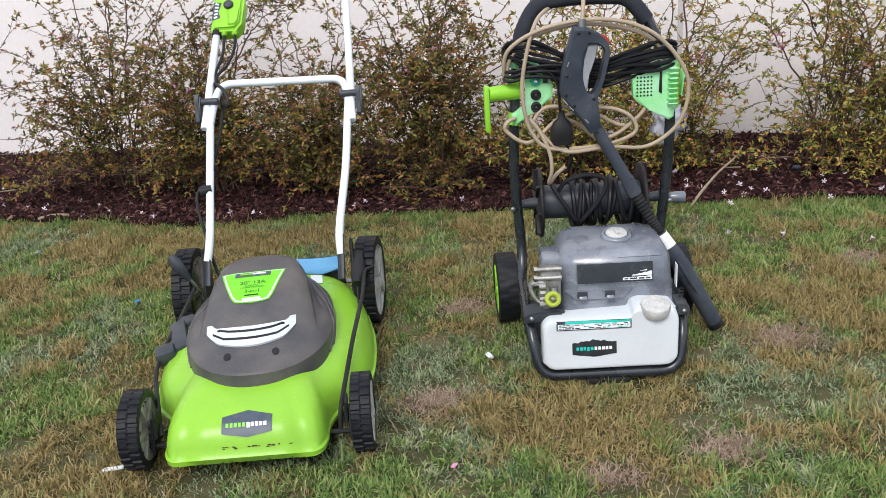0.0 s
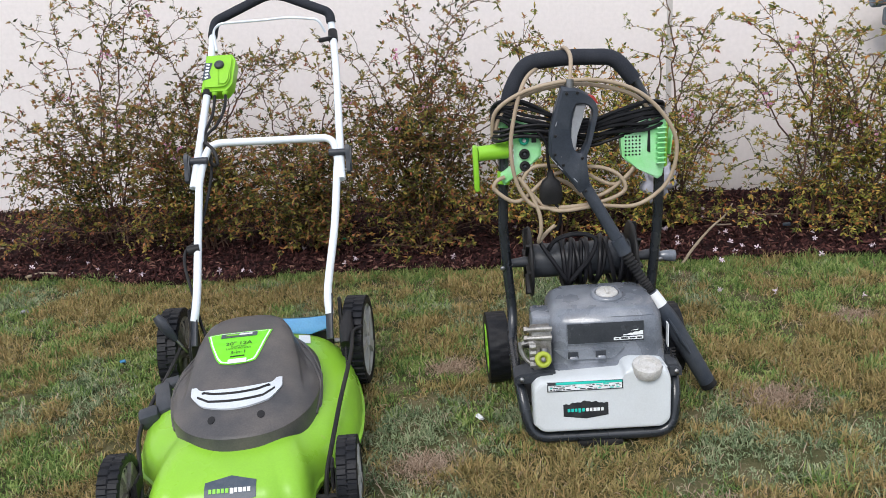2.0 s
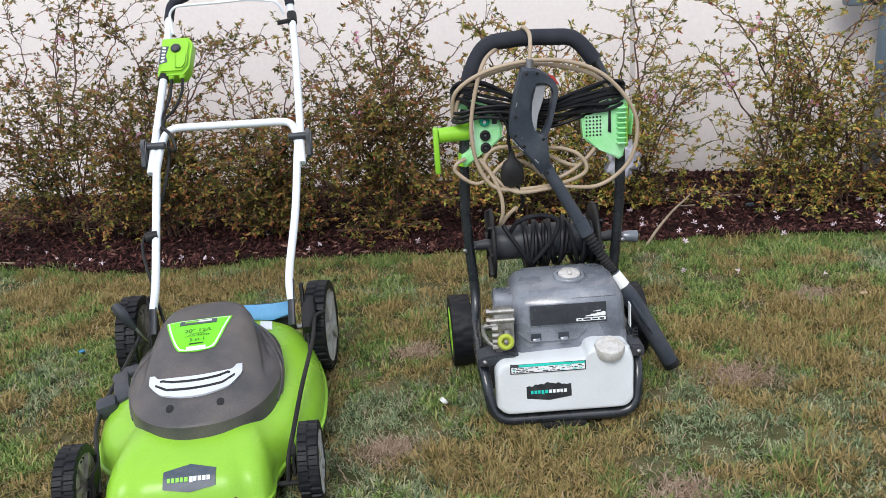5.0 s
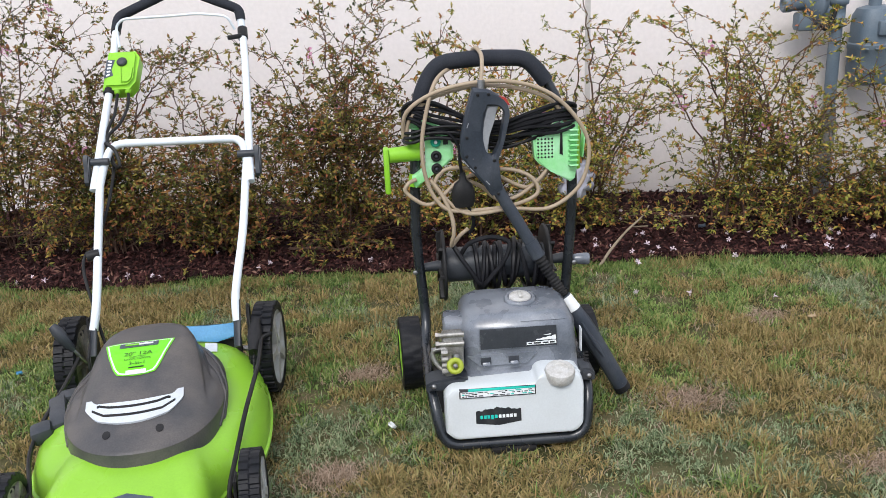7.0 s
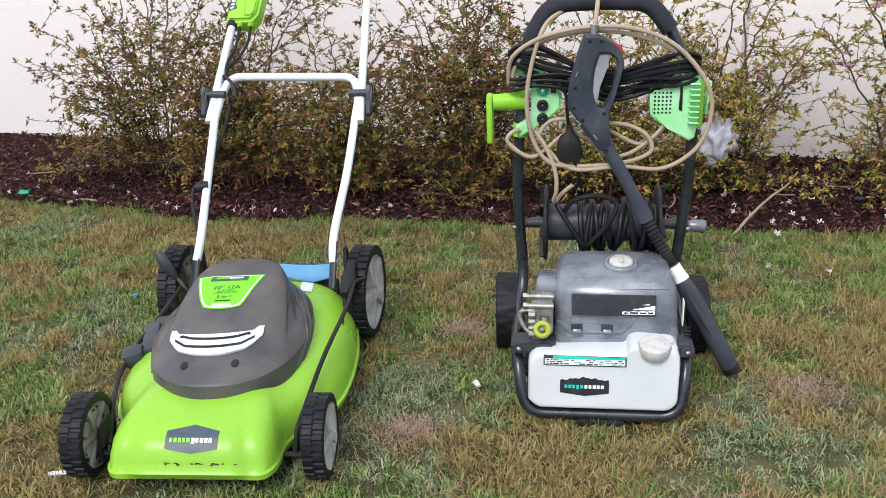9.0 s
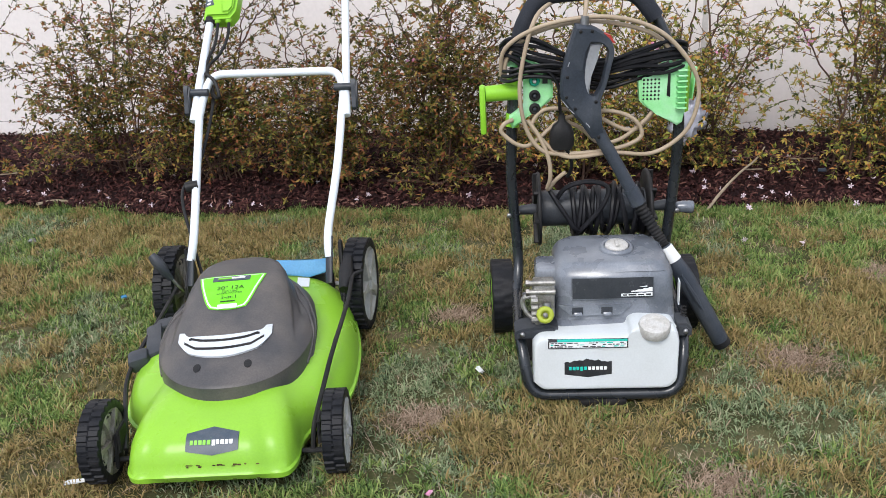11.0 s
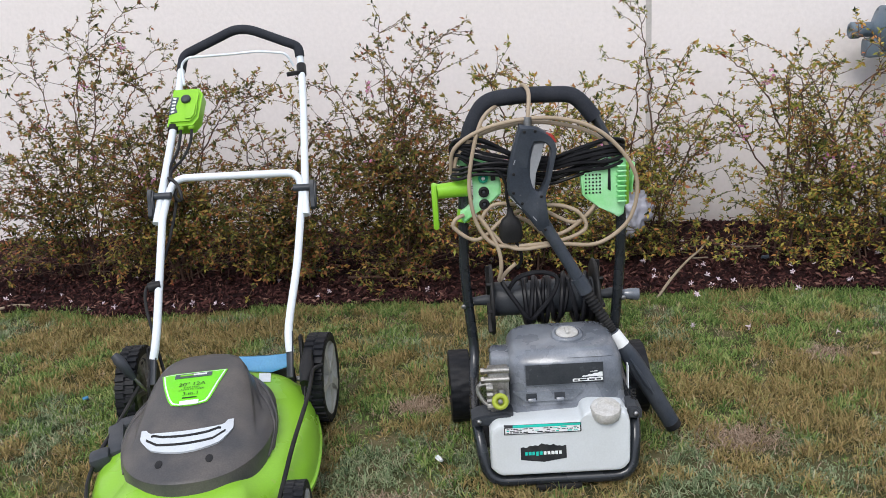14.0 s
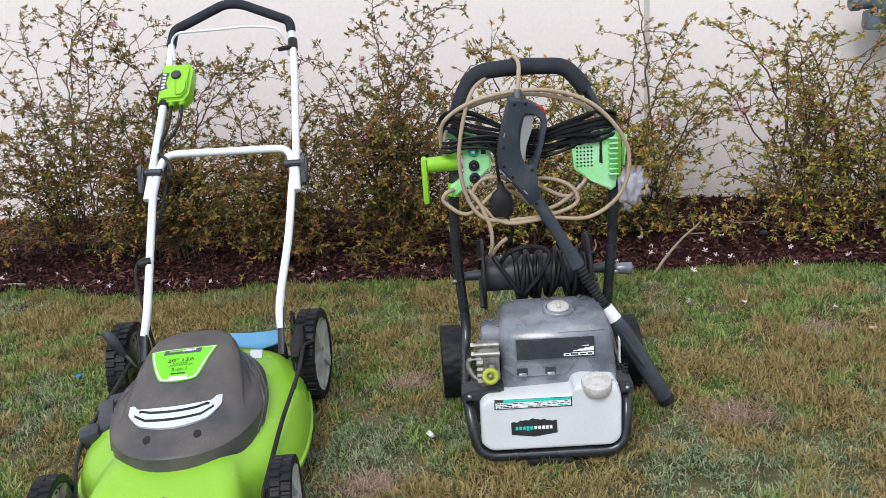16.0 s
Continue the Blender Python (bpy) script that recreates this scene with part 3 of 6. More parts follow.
def build_mower():
    mo = thing("lawn_mower", MOW, "lime-green electric lawn mower with dusty grey hood on the lawn", "lawn mower")
    # pressed steel deck: narrow nose, wide skirt, narrowing to the back
    half = spline([(0.0, -0.42), (0.10, -0.42), (0.152, -0.418), (0.172, -0.38), (0.175, -0.315), (0.195, -0.255), (0.240, -0.19), (0.263, -0.09), (0.263, 0.06), (0.243, 0.20), (0.215, 0.30), (0.15, 0.345), (0.0, 0.35)], 5)
    plan = [(p.x, p.y) for p in half] + [(-p.x, p.y) for p in half[::-1][1:-1]]

    def level(z, dx, df, db):
        out = []
        for x, y in plan:
            fx = 1 - dx / 0.272
            yy = y + (df if y < -0.3 else df * max(0, (0.05 - y) / 0.35)) * 1.0 if y < 0.05 else y - db * (y - 0.05) / 0.3
            nose = max(0, min(1, (-0.26 - y) / 0.06))
            crease = 0.013 * nose * max(0, min(1, (0.118 - abs(x)) / 0.012)) * (max(0, min(1, (0.150 - z) / 0.025)) if z > 0.06 else 0)
            out.append(Vector((x * (fx * (1 - nose) + (1 - dx * 0.85 / 0.272) * nose * (0.995 if x > 0 else 1.045)) - 0.002 * nose, yy - crease * 0.8, z + crease * 0.5)))
        return out
    loops = [level(0.052, 0.006, 0.004, 0.0), level(0.05, -0.004, -0.004, 0.0), level(0.062, -0.006, -0.005, 0), level(0.066, 0.0, 0.0, 0.0), level(0.085, 0.003, 0.006, 0.003),
             level(0.108, 0.012, 0.016, 0.01), level(0.128, 0.028, 0.034, 0.02), level(0.143, 0.05, 0.065, 0.02), level(0.153, 0.075, 0.10, 0.022), level(0.162, 0.11, 0.14, 0.026), level(0.168, 0.15, 0.18, 0.03)]
    deck = loft(loops)
    deck_tree = shell_tree(deck)
    part("deck", deck, M_LIME, mo, "lime-green painted steel deck with scuffed edges")
    # motor hood
    secs = [(0.130, -0.02, 0.182, 0.276, 2.3), (0.188, -0.02, 0.1795, 0.2745, 2.3), (0.1925, -0.0195, 0.176, 0.270, 2.3), (0.2015, -0.015, 0.168, 0.258, 2.3), (0.212, -0.006, 0.159, 0.240, 2.35), (0.221, 0.006, 0.150, 0.218, 2.4),
            (0.233, 0.022, 0.139, 0.193, 2.6), (0.249, 0.040, 0.128, 0.167, 2.6), (0.265, 0.057, 0.117, 0.142, 2.7), (0.278, 0.070, 0.103, 0.121, 2.8), (0.285, 0.077, 0.087, 0.100, 2.8), (0.288, 0.080, 0.06, 0.07, 2.8)]

    def step_in(x, y, z):
        """The sides of the hood fall back in two steps behind its front face."""
        k = 1.0
        for edge in (0.10 - 3.9 * max(0, 0.275 - z), 0.15 - 3.0 * max(0, 0.275 - z)):
            k -= 0.045 * max(0, min(1, (y - edge) / 0.028)) * max(0, min(1, (0.283 - z) / 0.012)) * max(0, min(1, (z - 0.205) / 0.01))
        return Vector((x * k, y, z))
    fine = []
    for p, q in zip(secs, secs[1:]):
        fine += [[u + (v - u) * j / 3 for u, v in zip(p, q)] for j in range(3)]
    hood = loft([[step_in(x, y, z) for x, y in superellipse(rx, ry, n, 144, 0, cy)] for z, cy, rx, ry, n in fine + [secs[-1]]])
    tree = shell_tree(hood)
    hd = part("motor_hood", hood, M_HOOD, mo, "dusty dark-grey plastic motor hood", at=pose(0, -0.08, 0) @ pose(0, 0, 0, 0, 0, 4.6) @ pose(0, 0.08, 0), smooth=34)
    down = Vector((0, 0.55, -0.83)).normalized()
    frm = pose(-0.012, -0.30, 0.55, 0, 0, 0) @ Matrix(((1, 0, 0, 0), (0, 0.83, -0.55, 0), (0, 0.55, 0.83, 0), (0, 0, 0, 1)))

    def on(y, z):
        """Height in the throwing plane of a place y, z."""
        return (Vector((0, y + 0.30, z - 0.55))).dot(Vector((0, 0.83, 0.55)))
    v0 = on(-0.170, 0.214)

    def smile(y_off, half_w, hgt, sag=0.022, ends=0.012):
        def fn(u, v):
            x = (u - 0.5) * 2
            return (half_w * x * (1 - 0.05 * (1 - v)), v0 + y_off + sag * x * x + ends * abs(x) ** 6 * v + hgt * (v - 0.5) * (1 - 0.25 * abs(x) ** 3))
        return fn
    def vent(u, v):
        """The grille's outline: a narrow lower edge, ears that rise at both ends."""
        x = 2 * u - 1
        low, top = -0.037 + 0.020 * x * x, 0.026 + 0.015 * x * x + 0.012 * max(0, min(1, (abs(x) - 0.80) / 0.08))
        return (x * (0.074 + 0.030 * min(1, v / 0.6) ** 0.8), v0 + low + (top - low) * v)
    plate = part("vent_plate", drape(tree, vent, 34, 8, frm, down, 0.005, 0.006), M_VENT, hd, "pale grey plastic vent plate")
    for off, hw, kick in ((0.011, 0.074, 0.004), (-0.013, 0.088, 0.014)):
        part("slot", drape(tree, lambda u, v: (hw * (2 * u - 1), v0 + off + 0.021 * (hw / 0.1 * (2 * u - 1)) ** 2 + kick * max(0, abs(2 * u - 1) - 0.7) / 0.3 + 0.0068 * (v - 0.5)), 26, 1, frm, down, 0.0058, 0.001), M_BLACK, plate)
    for s in (-1, 1):
        part("slot", drape(tree, smile(0.021, 0.0045, 0.007, 0, 0), 4, 1, frm @ Matrix.Translation((s * 0.0735, 0.004, 0)), down, 0.0058, 0.001), M_BLACK, plate)
        x, y = s * 0.055 + 0.003, v0 - 0.060
        ring = [frm @ Vector((x + 0.010 * math.cos(a) * 0.85, y + 0.011 * math.sin(a), 0)) for a in np.linspace(0, 2 * math.pi, 17)[:-1]]
        bm = bmesh.new()
        vs = []
        for p in ring:
            h0, n0, _, _ = tree.ray_cast(p, down)
            vs.append(bm.verts.new(h0 + n0 * 0.0012))
        bm.faces.new(vs)
        bmesh.ops.recalc_face_normals(bm, faces=bm.faces[:])
        bmesh.ops.solidify(bm, geom=bm.faces[:], thickness=0.001)
        part("screw_hole", bm, M_BLACK, hd)
    # label on the hood
    ya, yb = on(-0.055, 0.262), on(0.058, 0.295)

    def taper(w0, w1, y0, y1):
        return lambda u, v: ((2 * u - 1) * (w0 + (w1 - w0) * v ** 0.72), y0 + (y1 - y0) * v + 0.008 * (2 * u - 1) ** 2 * (1 - v))
    sheet = part("label", drape(tree, taper(0.042, 0.080, ya - 0.018, yb), 14, 10, frm, down, 0.002), M_STICK, hd, "lime sticker with a white inner line and dark printing")
    part("label_line", drape(tree, taper(0.0395, 0.0755, ya - 0.0155, yb - 0.004), 14, 10, frm, down, 0.0027), M_PAPER, sheet)
    part("label_field", drape(tree, taper(0.0365, 0.0715, ya - 0.0125, yb - 0.007), 14, 10, frm, down, 0.0033), M_STICK, sheet)
    for body, size, v in (('20" 12A', 0.0195, 0.60), ("ELECTRIC", 0.0085, 0.485), ("LAWN MOWER", 0.0085, 0.42), ("3-in-1", 0.0165, 0.29)):
        part("lettering", text_bm(body, size, frm @ Matrix.Translation((0.002, ya - 0.013 + v * (yb - ya), 0)), tree, down, 0.0055), M_INK, sheet, smooth=0)
    for w, v, hh in ((0.034, 0.17, 0.003),):
        y = ya - 0.013 + v * (yb - ya)
        part("print_bar", drape(tree, quad_fn((-w / 2, y - hh / 2), (w / 2, y - hh / 2), (w / 2, y + hh / 2), (-w / 2, y + hh / 2)), 6, 1, frm, down, 0.0048), M_INK, sheet)
    y = ya - 0.012
    part("print_bar", drape(tree, quad_fn((-0.022, y - 0.004), (0.022, y - 0.004), (0.022, y + 0.009), (-0.022, y + 0.009)), 6, 2, frm, down, 0.0048), M_PAPER, sheet, "white printed block")
    y = yb - 0.019
    part("badge", drape(tree, quad_fn((-0.044, y - 0.010), (0.044, y - 0.010), (0.044, y + 0.009), (-0.044, y + 0.009)), 10, 2, frm, down, 0.0048), M_NAVY, sheet)
    part("print_bar", drape(tree, quad_fn((-0.032, y - 0.003), (0.0, y - 0.003), (0.0, y + 0.003), (-0.032, y + 0.003)), 5, 1, frm, down, 0.0063), M_GREENINK, sheet)
    part("print_bar", drape(tree, quad_fn((0.0, y - 0.003), (0.032, y - 0.003), (0.032, y + 0.003), (0.0, y + 0.003)), 5, 1, frm, down, 0.0063), M_PAPER, sheet)
    # seam round the hood
    seam = [Vector((x, y, 0.1895)) for x, y in superellipse(0.1695, 0.2628, 2.3, 64, 0, -0.0157)]
    part("seam", tube(seam, 0.0016, 6, closed=True), M_BLACK, hd)
    for s in (-1, 1):
        for off in (0.0, 0.022):
            line = []
            for k in range(15):
                t = k / 14
                p = Vector((s * (0.40), -0.16 + 0.33 * t + off, 0.19 + 0.075 * math.sin(math.pi * 0.5 * t) - off * 0.4))
                h0 = tree.ray_cast(p, Vector((-s, 0, -0.15)).normalized())[0]
                if h0:
                    line.append(h0)
            part("hood_rib", tube(line, 0.0035, 6), M_HOOD, hd)
    # nose badge
    back = Vector((0, 1, -0.35)).normalized()
    nf = pose(0.006, -0.7, 0.232, 90 - 19, 0, 0)
    w, h = 0.108, 0.049

    def hexfn(k):
        def fn(u, v):
            x = (u - 0.5) * 2
            lim = 0.62 + 0.38 * (1 - abs(x))
            return (x * w / 2 * k, (v - 0.5) * h * lim * k)
        return fn
    badge = part("badge", drape(deck_tree, hexfn(1.0), 12, 4, nf, back, 0.002), M_NAVY, mo, "slate hexagonal maker's badge")
    for x0, x1, n, m, seed in ((-0.045, -0.001, 5, M_GREENINK, 1), (0.0, 0.045, 5, M_PAPER, 2)):
        for p, q, lo, hi in word_blocks(x0, x1, n, seed):
            part("print_bar", drape(deck_tree, quad_fn((p, lo * 0.0042), (q, lo * 0.0042), (q, hi * 0.0042), (p, hi * 0.0042)), 2, 1, nf, back, 0.0034), m, badge)
    rnd = random.Random(4)
    for k in range(26):
        x, y = rnd.gauss(0.0, 0.05) if k < 17 else rnd.uniform(-0.17, 0.17), -0.043 - abs(rnd.gauss(0, 0.003)) if k < 17 else -0.096
        a, b = rnd.uniform(0.0015, 0.005), rnd.uniform(0.0007, 0.0018)
        part("paint_chip", drape(deck_tree, quad_fn((x - a, y - b), (x + a * 0.7, y - b * 1.2), (x + a, y + b * 0.6), (x - a * 0.6, y + b)), 2, 1, nf, back, 0.0012, 0.0006), M_RUST, mo)
    # wheels and axles
    for x, y, r, w, rr, lugs, sp, rm in ((-0.254, -0.318, 0.09, 0.048, 0.071, 26, 6, M_DRIM), (0.25, -0.318, 0.09, 0.046, 0.071, 26, 5, M_RIM),
                                         (-0.268, 0.345, 0.127, 0.056, 0.103, 34, 6, M_DRIM), (0.250, 0.335, 0.127, 0.060, 0.103, 34, 5, M_RIM)):
        make_wheel(mo, Matrix.Translation((x, y, r - 0.004)) @ pose(0, 0, 0, 0, 0, -6 if x > 0 and y > 0 else 0), r, w, rr, M_TYRE, rm, lugs, sp, 1, M_RIM if x > 0 else M_DRIM)
    part("front_axle", tube([(-0.232, -0.335, 0.050), (0.232, -0.335, 0.050)], 0.006, 8), M_BLACK, mo)
    for s in (-1, 1):
        part("axle_arm", prism([(-0.033, -0.012), (-0.006, -0.012), (0.016, 0.040), (0.010, 0.056), (-0.008, 0.058), (-0.030, 0.010)], 0.008, pose(s * 0.222 - 0.004, -0.316, 0.046, 90, 0, 90), 0.002), M_BLACK, mo)
    part("rear_axle", tube([(-0.28, 0.343, 0.123), (0.262, 0.337, 0.123)], 0.008, 8), M_STEEL, mo)
    # linkage rods of the height setting, one on each side
    part("linkage_rod", tube(rounded([(0.196, -0.335, 0.05), (0.200, -0.318, 0.10), (0.224, -0.12, 0.165), (0.245, 0.10, 0.19), (0.245, 0.215, 0.205), (0.27, 0.235, 0.205)], 0.05), 0.0055, 8), M_BLACK, mo, "black steel linkage rod")
    part("linkage_rod", tube(rounded([(-0.205, -0.33, 0.07), (-0.225, -0.25, 0.11), (-0.262, -0.12, 0.12), (-0.25, -0.03, 0.15), (-0.235, 0.10, 0.165), (-0.23, 0.24, 0.18)], 0.06), 0.0055, 8), M_BLACK, mo, "black steel linkage rod")
    for s in (-1, 1):
        part("axle_bracket", prism([(-0.025, -0.02), (0.02, -0.025), (0.03, 0.03), (-0.015, 0.03)], 0.006, pose(s * 0.213 - 0.003, -0.318, 0.09, 90, 0, 90), 0.002), M_BLACK, mo)
        br = prism([(-0.06, 0.0), (0.055, -0.02), (0.06, 0.07), (0.03, 0.145), (0.0, 0.15), (-0.012, 0.09), (-0.05, 0.06)], 0.008, pose(s * 0.208 - 0.004, 0.30, 0.115, 90, 0, 90), 0.003)
        part("handle_bracket", br, M_BLACK, mo, "black stamped bracket at the foot of the handle")
    part("spring", tube([(0.226, 0.17 - 0.002 * k + 0.0055 * math.sin(k * 1.57), 0.178 - 0.0016 * k + 0.0055 * math.cos(k * 1.57)) for k in range(56)], 0.0016, 5), M_BLACK, mo)
    part("spring_cover", tube([(0.232, 0.265, 0.235), (0.229, 0.22, 0.205), (0.226, 0.175, 0.182)], 0.017, 10, radii=[0.012, 0.021, 0.014]), M_BLACK, mo, "black rubber boot")
    # height lever
    lev = part("height_lever", tube([ml(-0.680, 2.300, 0.158), ml(-0.692, 2.293, 0.178), ml(-0.708, 2.289, 0.206)], 0.005, 8), M_STEEL, mo, "steel height lever with a black grip")
    part("lever_grip", tube([ml(-0.705, 2.290, 0.200), ml(-0.717, 2.287, 0.222), ml(-0.735, 2.287, 0.255), ml(-0.748, 2.290, 0.272)], 0.018, 12, radii=[0.010, 0.017, 0.021, 0.014], flat=0.75), M_CHAR, lev)
    # side chute latch
    cov = box((-0.222, 0.0, 0.150), (0.042, 0.13, 0.026), 0.008, turn=pose(0, 0, 0, 6, -14, 14))
    box((-0.243, -0.066, 0.138), (0.05, 0.046, 0.04), 0.01, turn=pose(0, 0, 0, 10, -10, 14), bm=cov)
    box((-0.218, 0.07, 0.160), (0.045, 0.045, 0.018), 0.006, turn=pose(0, 0, 0, 0, -8, 10), bm=cov)
    part("chute_latch", cov, M_CHAR, mo, "dark-grey plastic side chute latch")
    # blue flap and paper behind the hood
    fl = loft([[Vector((x, 0.300 + 0.020 * t + 0.006 * math.cos(x * 30), 0.196 + 0.014 * t - 0.016 * (1 - t) * math.sin(max(0, (x - 0.02) / 0.145) * 2.6) + o)) for x, o in ((0.0, 0), (0.03, 0), (0.06, 0), (0.09, 0), (0.12, 0), (0.15, 0), (0.165, 0), (0.165, -0.004), (0.12, -0.005), (0.06, -0.005), (0.0, -0.004))] for t in (-0.2, 0.2, 0.6, 1.0)])
    part("rear_flap", fl, M_BLUE, mo, "faded blue plastic flap behind the hood")
    part("sticker", box((0.106, 0.262, 0.1685), (0.032, 0.06, 0.0016), turn=pose(0, 0, 0, -2, 8, 6)), M_PAPER, mo)
    part("rear_baffle", box((0.0, 0.325, 0.135), (0.36, 0.02, 0.06), 0.006), M_BLACK, mo)
    # lower handle: a white U with flattened feet
    left = [ml(-0.659, 2.330, 0.235), ml(-0.652, 2.37, 0.30), ml(-0.663, 2.50, 0.43), ml(-0.672, 2.62, 0.555)]
    right = [ml(-0.282, 2.330, 0.235), ml(-0.284, 2.37, 0.30), ml(-0.267, 2.50, 0.435), ml(-0.262, 2.62, 0.555)]
    u = spline(left, 5) + rounded([ml(-0.668, 2.66, 0.592), ml(-0.650, 2.715, 0.655), ml(-0.272, 2.705, 0.652), ml(-0.260, 2.66, 0.592)], 0.05, 6) + spline(right[::-1], 5)
    part("lower_handle", tube(u, 0.0115, 12), M_WHITE, mo, "white powder-coated tubular lower handle")
    for p in ((-0.659, 2.33, 0.235), (-0.282, 2.33, 0.235)):
        part("handle_foot", tube([ml(p[0], p[1] - 0.035, p[2] - 0.06), ml(p[0], p[1], p[2]), ml(p[0], p[1] + 0.03, p[2] + 0.047)], 0.0125, 10, flat=0.6), M_CHAR, mo)
    # upper handle
    a0, a1, a2 = ml(-0.688, 2.61, 0.545), ml(-0.668, 2.90, 0.835), ml(-0.677, 3.045, 0.950)
    b0, b1, b2 = ml(-0.247, 2.61, 0.545), ml(-0.268, 2.90, 0.830), ml(-0.286, 3.045, 0.935)
    top = [ml(-0.670, 3.068, 0.988), ml(-0.495, 3.075, 1.059), ml(-0.445, 3.075, 1.056), ml(-0.293, 3.068, 0.993)]
    line = rounded([a0, a1, a2] + top + [b2, b1, b0], 0.035, 5)
    part("upper_handle", tube(line, 0.0115, 12), M_WHITE, mo, "white powder-coated tubular upper handle")
    grip = rounded([a2.lerp(a1, 0.02)] + [a2.lerp(top[0], 0.1)] + top + [b2.lerp(top[3], 0.45)], 0.035, 5)
    part("foam_grip", tube(grip, 0.0152, 12), M_FOAM, mo, "black foam grip with a shallow peak")
    for a, b, p, q in ((a2, a1, -0.02, 0.07), (b2, b1, 0.02, 0.26)):
        part("end_cap", tube([a.lerp(b, p), a.lerp(b, q)], 0.0155, 12), M_BLACK, mo)
    part("bail_hook", box(b2.lerp(b1, 0.2) + Vector((-0.024, -0.012, 0.0)), (0.045, 0.016, 0.014), 0.003, turn=pose(0, 0, 0, 0, -6, 0)), M_BLACK, mo)
    bail = rounded([a2.lerp(a1, 0.42) + Vector((0.018, -0.012, 0)), a2 + Vector((0.006, -0.022, 0.012)), a2 + Vector((0.030, -0.03, 0.034)), ml(-0.52, 3.04, 0.984), ml(-0.42, 3.035, 0.988), b2 + Vector((-0.04, -0.03, 0.043)), b2 + Vector((-0.022, -0.02, 0.0))], 0.02, 4)
    part("bail_bar", tube(bail, 0.0042, 8), M_WHITE, mo, "thin pale wire bail bar")
    # switch box on the upper handle
    ax = (a1 - a0).normalized()
    zx = Vector((1, 0, 0))
    nz = zx.cross(ax).normalized()
    c = a1 + zx * 0.036
    fr = Matrix.Translation(c) @ Matrix((zx, ax, nz)).transposed().to_4x4()
    out = [(-0.052, -0.072), (0.026, -0.072), (0.041, -0.047), (0.043, 0.045), (0.028, 0.068), (-0.052, 0.068)]
    sb = part("switch_box", prism(out, 0.052, fr @ Matrix.Translation((0, 0, -0.03)), 0.010, seg=3), M_LIME2, mo, "lime-green plastic switch box with a grey button")
    part("box_ridge", prism([(0.002, -0.058), (0.024, -0.058), (0.034, -0.04), (0.034, 0.0), (-0.006, 0.004)], 0.008, fr @ Matrix.Translation((0, 0, 0.018)), 0.004), M_LIME2, sb)
    part("button", lathe([(0.015, 0), (0.015, 0.008), (0.012, 0.012), (0.004, 0.0125)], 20, fr @ Matrix.Translation((-0.004, 0.020, 0.02))), M_CHAR, sb, "round grey start button")
    part("sticker", prism([(-0.050, -0.036), (-0.024, -0.028), (-0.032, -0.005), (-0.026, 0.030), (-0.050, 0.032)], 0.0016, fr @ Matrix.Translation((0, 0, 0.0215))), M_NAVY, sb, "slate warning sticker with pale marks")
    for k in range(5):
        part("print_bar", box((0, 0, 0), (0.011, 0.006, 0.001), turn=pose(0, 0, 0, 0, 0, 30 - 12 * k), bm=None), M_PAPER, sb, at=fr @ Matrix.Translation((-0.039, -0.026 + 0.0125 * k, 0.0242)))
    for x in (-0.012, 0.020):
        part("strain_relief", lathe([(0.010, 0.0), (0.011, -0.008), (0.008, -0.018)][::-1], 14, fr @ Matrix.Translation((x, -0.062, 0.0)) @ pose(0, 0, 0, -90, 0, 0)), M_LIME2, sb)
    part("clamp_band", tube([a1.lerp(a0, 0.155), a1.lerp(a0, 0.195)], 0.0165, 12), M_BLACK, mo)
    e1 = fr @ Vector((-0.012, -0.07, 0.0))
    e2 = fr @ Vector((0.020, -0.07, 0.0))
    part("cord", tube(spline([e1, e1 - ax * 0.08 + zx * 0.002, e1 - ax * 0.16 - zx * 0.012, ml(-0.648, 2.70, 0.60), ml(-0.650, 2.62, 0.52), ml(-0.672, 2.52, 0.42), ml(-0.692, 2.46, 0.40), ml(-0.692, 2.43, 0.36), ml(-0.668, 2.385, 0.29), ml(-0.655, 2.37, 0.22), ml(-0.63, 2.32, 0.19)], 6), 0.0045, 8), M_BLACK, mo, "black power cord tied along the handle")
    part("cord", tube(spline([e2, e2 - ax * 0.06 + zx * 0.004, e2 - ax * 0.12 - zx * 0.012, e2 - ax * 0.17 - zx * 0.04, ml(-0.645, 2.69, 0.585)], 6), 0.0045, 8), M_BLACK, mo)
    part("cable_tie", tube(spline([ml(-0.660, 2.70, 0.66), ml(-0.635, 2.69, 0.64), ml(-0.622, 2.67, 0.60), ml(-0.645, 2.69, 0.60), ml(-0.662, 2.715, 0.645)], 5, True), 0.005, 6, closed=True), M_BLACK, mo)
    part("cable_tie", tube([ml(-0.688, 2.462, 0.398), ml(-0.655, 2.47, 0.402)], 0.0145, 10), M_BLACK, mo)
    for s, x in ((-1, -0.683), (1, -0.250)):
        k = part("handle_clamp", tube([ml(x - s * 0.034, 2.662, 0.615), ml(x + s * 0.016, 2.662, 0.615)], 0.0105, 12), M_CHAR, mo, "black clamp with a folding lever")
        part("clamp_lever", prism([(-0.012, 0.014), (0.010, 0.016), (0.016, 0.0), (0.011, -0.022), (0.010, -0.042), (0.017, -0.062), (0.012, -0.070), (0.002, -0.064), (-0.003, -0.042), (-0.006, -0.02), (-0.014, -0.004)], 0.017, MINV @ pose(x + s * 0.016 - (0.018 if s < 0 else 0), 2.662, 0.620, 90, 0, 90) @ pose(0, 0, 0, 0, 0, -30), 0.005), M_CHAR, k)


build_mower()


